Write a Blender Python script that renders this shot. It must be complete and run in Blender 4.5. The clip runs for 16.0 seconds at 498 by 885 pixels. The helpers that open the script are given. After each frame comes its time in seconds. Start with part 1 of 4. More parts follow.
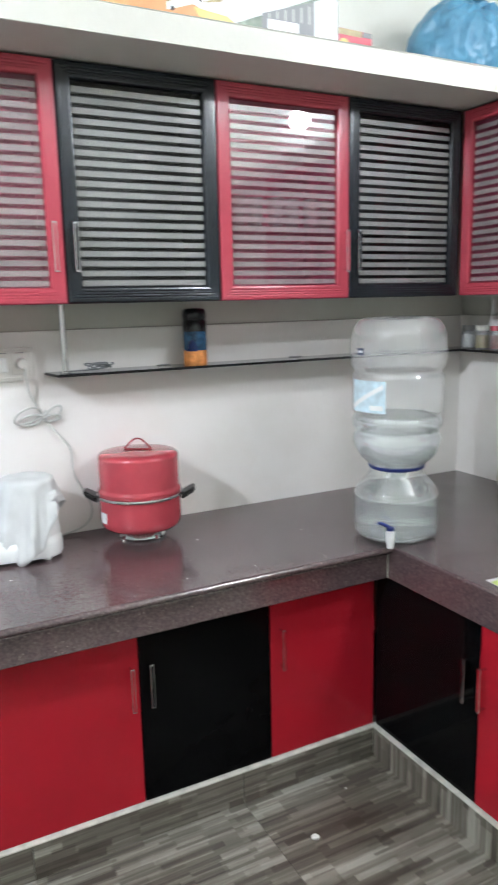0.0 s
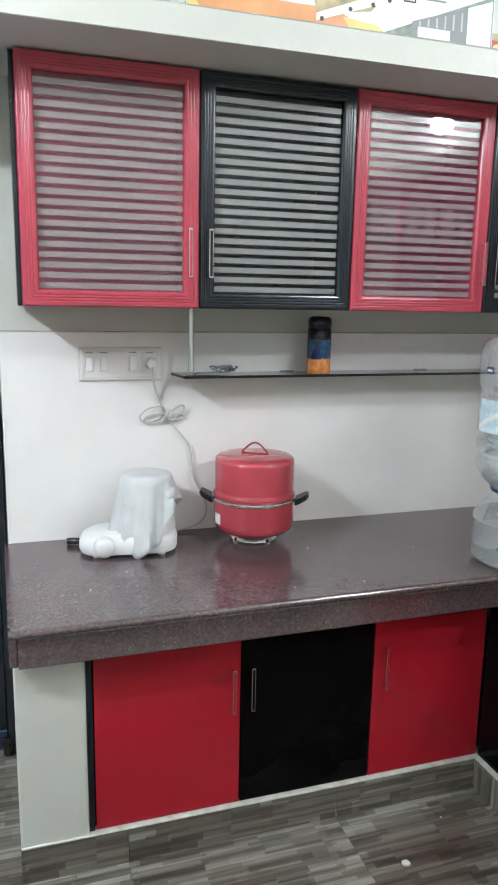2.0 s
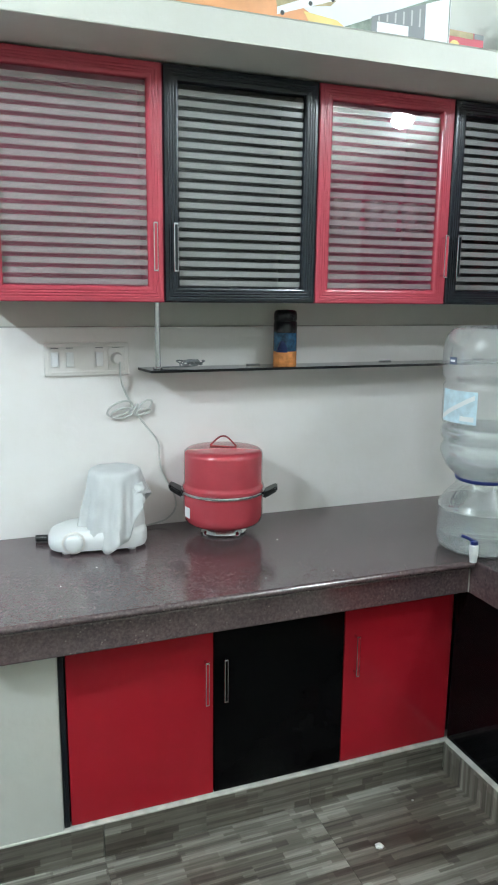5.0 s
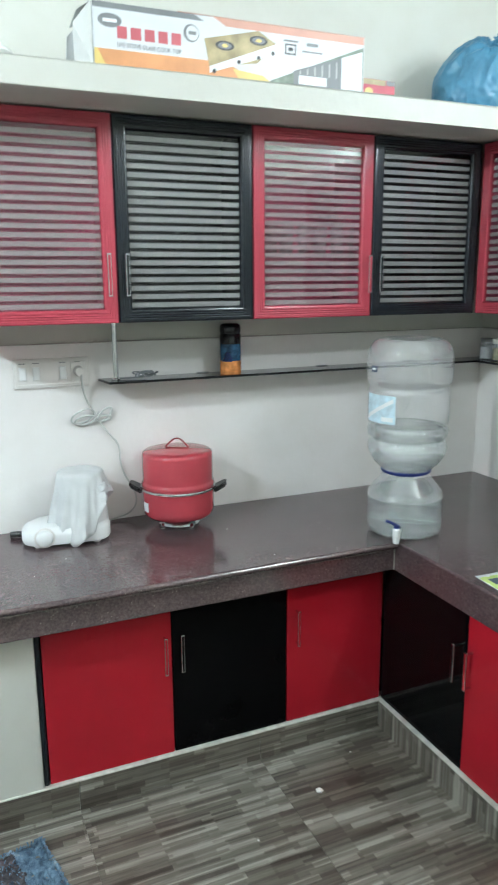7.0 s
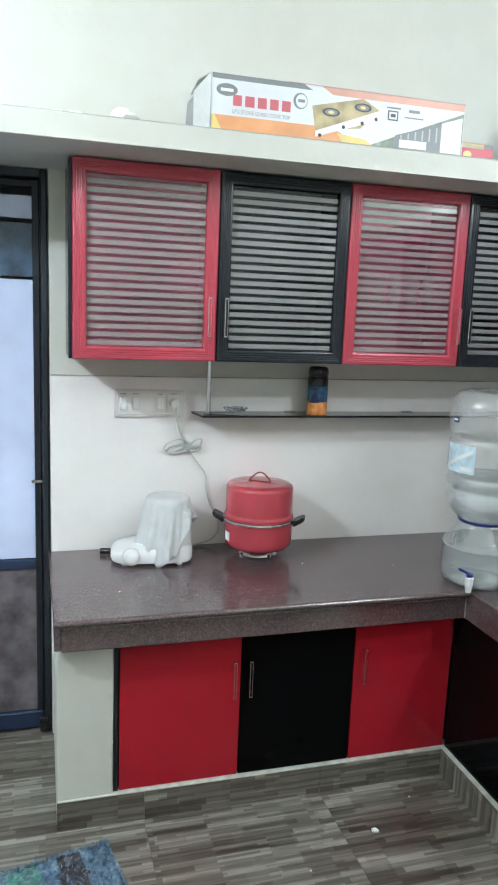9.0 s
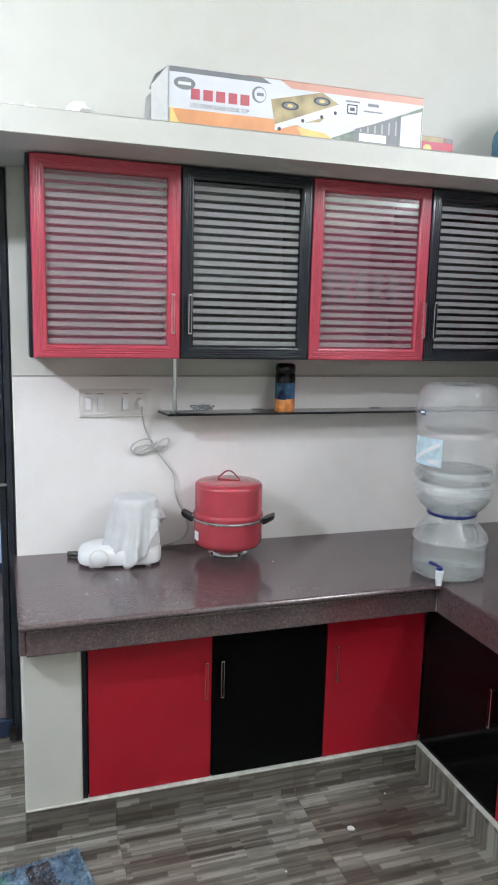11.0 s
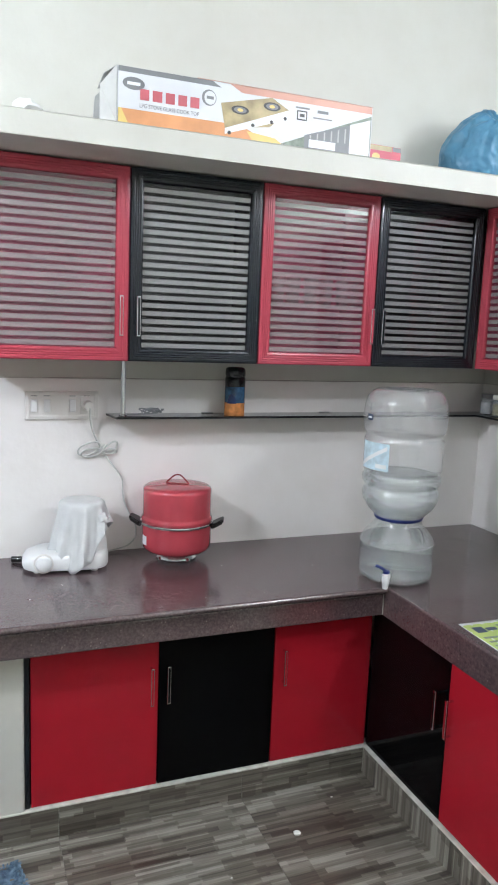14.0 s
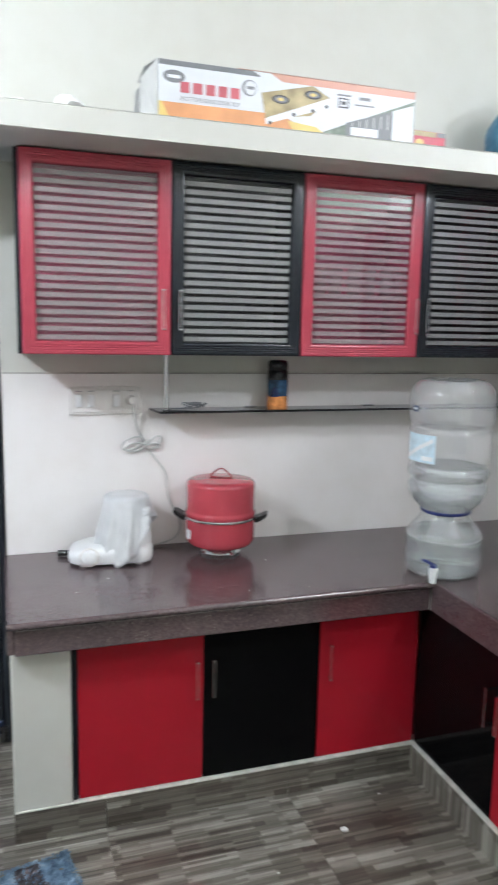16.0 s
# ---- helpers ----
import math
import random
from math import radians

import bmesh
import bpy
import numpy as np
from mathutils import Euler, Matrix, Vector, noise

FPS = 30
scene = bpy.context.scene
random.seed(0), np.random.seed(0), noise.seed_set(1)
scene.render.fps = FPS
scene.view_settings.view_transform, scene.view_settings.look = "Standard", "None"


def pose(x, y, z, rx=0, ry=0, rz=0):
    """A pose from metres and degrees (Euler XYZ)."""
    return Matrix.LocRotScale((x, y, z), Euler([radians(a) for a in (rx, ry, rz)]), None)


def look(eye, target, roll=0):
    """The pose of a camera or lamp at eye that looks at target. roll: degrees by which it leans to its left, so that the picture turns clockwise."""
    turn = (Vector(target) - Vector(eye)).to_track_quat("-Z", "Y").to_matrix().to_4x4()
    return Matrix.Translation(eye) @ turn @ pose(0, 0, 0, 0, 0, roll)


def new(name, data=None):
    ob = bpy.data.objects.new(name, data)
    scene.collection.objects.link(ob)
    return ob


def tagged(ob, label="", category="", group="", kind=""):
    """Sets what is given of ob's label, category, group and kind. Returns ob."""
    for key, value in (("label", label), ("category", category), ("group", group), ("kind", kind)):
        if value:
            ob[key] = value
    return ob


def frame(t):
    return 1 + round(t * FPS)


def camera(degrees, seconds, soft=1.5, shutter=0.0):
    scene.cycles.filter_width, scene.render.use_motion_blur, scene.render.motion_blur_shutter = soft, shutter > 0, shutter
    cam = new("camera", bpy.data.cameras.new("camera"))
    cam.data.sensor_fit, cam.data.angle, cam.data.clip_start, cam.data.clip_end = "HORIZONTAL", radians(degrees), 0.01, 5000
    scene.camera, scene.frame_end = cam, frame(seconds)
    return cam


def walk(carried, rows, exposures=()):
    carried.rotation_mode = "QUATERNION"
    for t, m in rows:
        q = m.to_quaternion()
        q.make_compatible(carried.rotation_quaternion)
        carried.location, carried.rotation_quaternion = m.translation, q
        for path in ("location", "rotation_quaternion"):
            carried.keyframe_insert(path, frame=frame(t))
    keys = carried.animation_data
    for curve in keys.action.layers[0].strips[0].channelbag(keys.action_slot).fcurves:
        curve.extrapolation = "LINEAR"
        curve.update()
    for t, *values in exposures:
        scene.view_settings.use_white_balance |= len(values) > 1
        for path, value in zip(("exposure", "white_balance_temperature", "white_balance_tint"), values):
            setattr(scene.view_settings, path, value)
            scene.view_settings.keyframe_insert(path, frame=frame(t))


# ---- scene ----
cam = camera(37.9, 16.0, soft=2.0, shutter=1.0)
PATH = [
    (0, (-1.294, -1.693, 1.442), (-0.396, 0.053, 1.061), -1.3),
    (0.5, (-1.304, -1.688, 1.456), (-0.5, 0.104, 1.079), -0.6),
    (1, (-1.314, -1.686, 1.464), (-0.617, 0.149, 1.082), 0.8),
    (1.5, (-1.304, -1.684, 1.464), (-0.679, 0.177, 1.077), 1.7),
    (2, (-1.304, -1.684, 1.474), (-0.693, 0.181, 1.087), 1.1),
    (2.5, (-1.297, -1.685, 1.475), (-0.681, 0.179, 1.092), 1.1),
    (3, (-1.296, -1.691, 1.47), (-0.64, 0.161, 1.094), 1.3),
    (3.5, (-1.29, -1.692, 1.471), (-0.6, 0.145, 1.085), 1.2),
    (4, (-1.29, -1.694, 1.47), (-0.554, 0.125, 1.081), 0.8),
    (4.5, (-1.287, -1.689, 1.471), (-0.566, 0.134, 1.072), 1.0),
    (4.7, (-1.298, -1.685, 1.465), (-0.602, 0.148, 1.07), 0.6),
    (7, (-1.343, -1.966, 1.572), (-0.573, -0.172, 1.138), -0.4),
    (7.5, (-1.414, -2.006, 1.626), (-0.576, -0.256, 1.141), 0.2),
    (8, (-1.352, -2.053, 1.636), (-0.641, -0.246, 1.158), 1.6),
    (8.5, (-1.363, -2.08, 1.642), (-0.768, -0.211, 1.254), 1.1),
    (8.7, (-1.372, -2.078, 1.63), (-0.825, -0.188, 1.272), 2.4),
    (10.8, (-1.339, -2.071, 1.569), (-0.719, -0.198, 1.241), 1.4),
    (11, (-1.333, -2.07, 1.571), (-0.721, -0.194, 1.245), 1.4),
    (11.5, (-1.33, -2.071, 1.564), (-0.696, -0.202, 1.244), 2.1),
    (12, (-1.316, -2.07, 1.569), (-0.673, -0.203, 1.253), 2.3),
    (12.5, (-1.31, -2.074, 1.565), (-0.624, -0.223, 1.245), 1.8),
    (13, (-1.297, -2.051, 1.562), (-0.57, -0.216, 1.242), 2.0),
    (13.5, (-1.308, -2.072, 1.565), (-0.536, -0.255, 1.248), 2.3),
    (14, (-1.31, -2.071, 1.566), (-0.582, -0.234, 1.258), 2.3),
    (14.5, (-1.303, -2.068, 1.548), (-0.53, -0.251, 1.234), 1.4),
    (15, (-1.306, -2.065, 1.548), (-0.56, -0.237, 1.23), 1.9),
    (15.5, (-1.308, -2.062, 1.551), (-0.588, -0.224, 1.23), 1.4),
    (16, (-1.309, -2.058, 1.55), (-0.69, -0.183, 1.231), 1.3),
]
walk(cam, [(t, look(eye, target, roll)) for t, eye, target, roll in PATH],
     exposures=[(0.0, 0.38, 6450, 10), (0.7, 0.26, 6450, 10), (1.5, 0.18, 6400, 8), (2.2, 0.16, 6380, 7), (3.0, 0.12, 6250, 3), (4.5, 0.08, 6200, 1), (7.0, 0.18, 6200, 1),
                (8.7, 0.1, 6250, 3), (11.0, 0.05, 6380, 12), (12.5, 0.06, 6390, 12), (16.0, 0.08, 6390, 12)])

# ---- world, lamps, exposure ----
world = bpy.data.worlds.new("world")
world.use_nodes = True
world.node_tree.nodes["Background"].inputs[0].default_value = (0.5, 0.55, 0.65, 1)
world.node_tree.nodes["Background"].inputs[1].default_value = 0.02
scene.world = world
LAMP_L = (-2.75, -0.95, 2.6)
LAMP_R = (0.751, -1.03, 2.33)
LAMP_S = (0.751, -1.95, 2.72)
POWER_L, POWER_R, POWER_S = 1670.0, 270.0, 570.0


# ---- materials ----
def nodes_of(name):
    m = bpy.data.materials.new(name)
    m.use_nodes = True
    nt = m.node_tree
    return m, nt, nt.nodes["Principled BSDF"]


def link(nt, a, b):
    nt.links.new(a, b)


def ramp(nt, fac, stops):
    r = nt.nodes.new("ShaderNodeValToRGB")
    while len(r.color_ramp.elements) < len(stops):
        r.color_ramp.elements.new(0.5)
    for e, (p, c) in zip(r.color_ramp.elements, stops):
        e.position, e.color = p, (*c, 1)
    link(nt, fac, r.inputs[0])
    return r.outputs[0]


def noise_tex(nt, scale, detail=3.0, coord="Object", stretch=(1, 1, 1), rough=0.55):
    tc = nt.nodes.new("ShaderNodeTexCoord")
    mp = nt.nodes.new("ShaderNodeMapping")
    mp.inputs["Scale"].default_value = stretch
    link(nt, tc.outputs[coord], mp.inputs[0])
    n = nt.nodes.new("ShaderNodeTexNoise")
    n.inputs["Scale"].default_value, n.inputs["Detail"].default_value = scale, detail
    n.inputs["Roughness"].default_value = rough
    link(nt, mp.outputs[0], n.inputs["Vector"])
    return n.outputs[0]


def bump(nt, bsdf, height, strength, distance=0.002):
    b = nt.nodes.new("ShaderNodeBump")
    b.inputs["Strength"].default_value, b.inputs["Distance"].default_value = strength, distance
    link(nt, height, b.inputs["Height"])
    link(nt, b.outputs[0], bsdf.inputs["Normal"])


def mixed(nt, fac, a, b, mode="MIX"):
    m = nt.nodes.new("ShaderNodeMix")
    m.data_type, m.blend_type = "RGBA", mode
    for sock, v in ((m.inputs[0], fac), (m.inputs[6], a), (m.inputs[7], b)):
        if isinstance(v, (int, float)):
            sock.default_value = v
        elif isinstance(v, tuple):
            sock.default_value = (*v, 1)
        else:
            link(nt, v, sock)
    return m.outputs[2]


def plain(name, colour, rough=0.5, metal=0.0, vary=0.12, scale=6.0, grain=0.0, grain_scale=200.0, coat=0.0, spec=0.5):
    """A paint, plastic or metal with large soft variation and a fine grain."""
    m, nt, p = nodes_of(name)
    big = noise_tex(nt, scale, 4)
    dark = tuple(c * (1 - vary) for c in colour)
    light = tuple(min(1, c * (1 + vary)) for c in colour)
    link(nt, ramp(nt, big, [(0.3, dark), (0.7, light)]), p.inputs["Base Color"])
    r = nt.nodes.new("ShaderNodeMapRange")
    r.inputs[3].default_value, r.inputs[4].default_value = max(0.02, rough * 0.8), min(1, rough * 1.2)
    link(nt, noise_tex(nt, scale * 4, 3), r.inputs[0])
    link(nt, r.outputs[0], p.inputs["Roughness"])
    p.inputs["Metallic"].default_value = metal
    p.inputs["Specular IOR Level"].default_value = spec
    p.inputs["Coat Weight"].default_value = coat
    p.inputs["Coat Roughness"].default_value = 0.06
    if grain:
        bump(nt, p, noise_tex(nt, grain_scale, 3), grain)
    return m


def wall_paint(name, colour):
    m, nt, p = nodes_of(name)
    a = ramp(nt, noise_tex(nt, 1.3, 5), [(0.32, tuple(c * 0.96 for c in colour)), (0.62, colour)])
    b = ramp(nt, noise_tex(nt, 9, 5), [(0.35, (0.975, 0.97, 0.96)), (0.6, (1, 1, 1))])
    link(nt, mixed(nt, 1.0, a, b, "MULTIPLY"), p.inputs["Base Color"])
    p.inputs["Roughness"].default_value = 0.55
    bump(nt, p, noise_tex(nt, 38, 6), 0.22, 0.004)
    return m


def granite(name):
    m, nt, p = nodes_of(name)
    base = ramp(nt, noise_tex(nt, 130, 5, rough=0.7), [(0.28, (0.056, 0.037, 0.039)), (0.5, (0.096, 0.064, 0.067)), (0.72, (0.15, 0.104, 0.104))])
    tc = nt.nodes.new("ShaderNodeTexCoord")
    v = nt.nodes.new("ShaderNodeTexVoronoi")
    v.inputs["Scale"].default_value = 95
    link(nt, tc.outputs["Object"], v.inputs["Vector"])
    fleck = ramp(nt, v.outputs["Distance"], [(0.1, (1, 1, 1)), (0.26, (0, 0, 0))])
    sparse = ramp(nt, noise_tex(nt, 45, 2), [(0.54, (0, 0, 0)), (0.64, (1, 1, 1))])
    both = mixed(nt, 1.0, fleck, sparse, "MULTIPLY")
    cloud = ramp(nt, noise_tex(nt, 4, 4), [(0.3, (0.85, 0.85, 0.87)), (0.7, (1.12, 1.1, 1.08))])
    col = mixed(nt, 1.0, mixed(nt, both, base, (0.24, 0.185, 0.17)), cloud, "MULTIPLY")
    link(nt, col, p.inputs["Base Color"])
    link(nt, ramp(nt, noise_tex(nt, 7, 5), [(0.3, (0.13, 0.13, 0.13)), (0.7, (0.24, 0.24, 0.24))]), p.inputs["Roughness"])
    p.inputs["Specular IOR Level"].default_value = 1.0
    p.inputs["IOR"].default_value = 1.6
    return m


def strip_tile(name, axis, tint=1.0):
    """Glazed tile printed with narrow grey-brown wood strips that run along axis ('x', 'y' or 'z')."""
    m, nt, p = nodes_of(name)
    geo = nt.nodes.new("ShaderNodeNewGeometry")
    sep = nt.nodes.new("ShaderNodeSeparateXYZ")
    link(nt, geo.outputs["Position"], sep.inputs[0])
    info = nt.nodes.new("ShaderNodeObjectInfo")
    add = nt.nodes.new("ShaderNodeMath")
    add.operation = "MULTIPLY_ADD"
    add.inputs[1].default_value = 0.9
    link(nt, info.outputs["Random"], add.inputs[0])
    along, across = {"x": (0, 1), "xz": (0, 2), "z": (2, 1)}[axis]
    link(nt, sep.outputs[along], add.inputs[2])
    comb = nt.nodes.new("ShaderNodeCombineXYZ")
    link(nt, add.outputs[0], comb.inputs[0])
    link(nt, sep.outputs[across], comb.inputs[1])

    def strips(width, height, offset, freq, shift):
        mp = nt.nodes.new("ShaderNodeMapping")
        mp.inputs["Location"].default_value = (shift, shift * 0.37, 0)
        link(nt, comb.outputs[0], mp.inputs[0])
        b = nt.nodes.new("ShaderNodeTexBrick")
        b.offset, b.offset_frequency, b.squash, b.squash_frequency = offset, freq, 0.7, 3
        b.inputs["Color1"].default_value, b.inputs["Color2"].default_value = (0, 0, 0, 1), (1, 1, 1, 1)
        for key, val in (("Scale", 1.0), ("Mortar Size", 0.0), ("Bias", 0.0), ("Brick Width", width), ("Row Height", height)):
            b.inputs[key].default_value = val
        link(nt, mp.outputs[0], b.inputs["Vector"])
        return b.outputs["Color"]

    one = strips(0.26, 0.021, 0.37, 2, 0.0)
    two = strips(0.47, 0.042, 0.61, 2, 1.7)
    three = strips(0.17, 0.0105, 0.43, 3, 4.1)
    mixv = mixed(nt, 0.34, mixed(nt, 0.4, one, two), three)
    gm = nt.nodes.new("ShaderNodeMapping")
    gm.inputs["Scale"].default_value = (7, 110, 1)
    link(nt, comb.outputs[0], gm.inputs[0])
    g = nt.nodes.new("ShaderNodeTexNoise")
    g.inputs["Scale"].default_value, g.inputs["Detail"].default_value = 1.6, 5
    link(nt, gm.outputs[0], g.inputs["Vector"])
    val = mixed(nt, 0.3, mixv, g.outputs[0])
    col = ramp(nt, val, [(0.25, (0.052 * tint, 0.041 * tint, 0.032 * tint)), (0.42, (0.116 * tint, 0.098 * tint, 0.078 * tint)),
                         (0.57, (0.19 * tint, 0.172 * tint, 0.143 * tint)), (0.74, (0.37 * tint, 0.352 * tint, 0.302 * tint))])
    link(nt, col, p.inputs["Base Color"])
    link(nt, ramp(nt, noise_tex(nt, 5, 4), [(0.3, (0.3, 0.3, 0.3)), (0.7, (0.48, 0.48, 0.48))]), p.inputs["Roughness"])
    bump(nt, p, val, 0.08, 0.001)
    return m


def pane_glass(name, tint=(1, 1, 1), gloss=0.06, edge=0.5, milk=0.0, milk_colour=(0.8, 0.82, 0.83), rough=0.03):
    """Thin clear sheet: see-through, with gloss that rises towards grazing views; milk: the share of scattering body."""
    m, nt, p = nodes_of(name)
    out = nt.nodes["Material Output"]
    tr, gl, lw, mx, body = (nt.nodes.new("ShaderNode" + k) for k in ("BsdfTransparent", "BsdfGlossy", "LayerWeight", "MixShader", "MixShader"))
    tr.inputs[0].default_value = (*tint, 1)
    gl.inputs["Roughness"].default_value = rough
    pw = nt.nodes.new("ShaderNodeMath")
    pw.operation = "POWER"
    pw.inputs[1].default_value = 3.0
    lw.inputs["Blend"].default_value = 0.5
    link(nt, lw.outputs["Facing"], pw.inputs[0])
    ma = nt.nodes.new("ShaderNodeMath")
    ma.operation = "MULTIPLY_ADD"
    ma.inputs[1].default_value, ma.inputs[2].default_value = edge, gloss
    link(nt, pw.outputs[0], ma.inputs[0])
    p.inputs["Base Color"].default_value = (*milk_colour, 1)
    p.inputs["Roughness"].default_value = 0.5
    p.inputs["Specular IOR Level"].default_value = 0.0
    body.inputs[0].default_value = milk
    link(nt, tr.outputs[0], body.inputs[1])
    link(nt, p.outputs[0], body.inputs[2])
    link(nt, ma.outputs[0], mx.inputs[0])
    link(nt, body.outputs[0], mx.inputs[1])
    link(nt, gl.outputs[0], mx.inputs[2])
    link(nt, mx.outputs[0], out.inputs[0])
    return m


def water(name):
    """Clear water: part refracting, part plain see-through, faintly blue-green."""
    m, nt, p = nodes_of(name)
    p.inputs["Base Color"].default_value = (0.95, 0.99, 1.0, 1)
    p.inputs["Roughness"].default_value = 0.03
    p.inputs["IOR"].default_value = 1.3
    p.inputs["Transmission Weight"].default_value = 0.86
    tr = nt.nodes.new("ShaderNodeBsdfTransparent")
    tr.inputs[0].default_value = (0.95, 0.985, 0.99, 1)
    mx = nt.nodes.new("ShaderNodeMixShader")
    mx.inputs[0].default_value = 0.45
    link(nt, p.outputs[0], mx.inputs[1])
    link(nt, tr.outputs[0], mx.inputs[2])
    link(nt, mx.outputs[0], nt.nodes["Material Output"].inputs[0])
    return m


def glow(name, colour, strength):
    m = bpy.data.materials.new(name)
    m.use_nodes = True
    nt = m.node_tree
    nt.nodes.remove(nt.nodes["Principled BSDF"])
    e = nt.nodes.new("ShaderNodeEmission")
    e.inputs[0].default_value, e.inputs[1].default_value = (*colour, 1), strength
    link(nt, e.outputs[0], nt.nodes["Material Output"].inputs[0])
    return m


def fabric(name, colours, scale=25.0):
    m, nt, p = nodes_of(name)
    n = noise_tex(nt, scale, 5, rough=0.7)
    link(nt, ramp(nt, n, [(0.25 + 0.5 * i / max(1, len(colours) - 1), c) for i, c in enumerate(colours)]), p.inputs["Base Color"])
    p.inputs["Roughness"].default_value = 0.9
    bump(nt, p, noise_tex(nt, scale * 12, 4), 0.5, 0.004)
    return m


def thin_plastic(name, colour, rough=0.25, see=0.4):
    m, nt, p = nodes_of(name)
    link(nt, ramp(nt, noise_tex(nt, 9, 4), [(0.3, tuple(c * 0.75 for c in colour)), (0.7, colour)]), p.inputs["Base Color"])
    p.inputs["Roughness"].default_value = rough
    p.inputs["Transmission Weight"].default_value = 0.0
    tr = nt.nodes.new("ShaderNodeBsdfTransparent")
    mx = nt.nodes.new("ShaderNodeMixShader")
    tr.inputs[0].default_value = (*[min(1, c * 0.4 + 0.6) for c in colour], 1)
    mx.inputs[0].default_value = see
    link(nt, p.outputs[0], mx.inputs[1])
    link(nt, tr.outputs[0], mx.inputs[2])
    link(nt, mx.outputs[0], nt.nodes["Material Output"].inputs[0])
    bump(nt, p, noise_tex(nt, 30, 4), 0.1, 0.003)
    return m


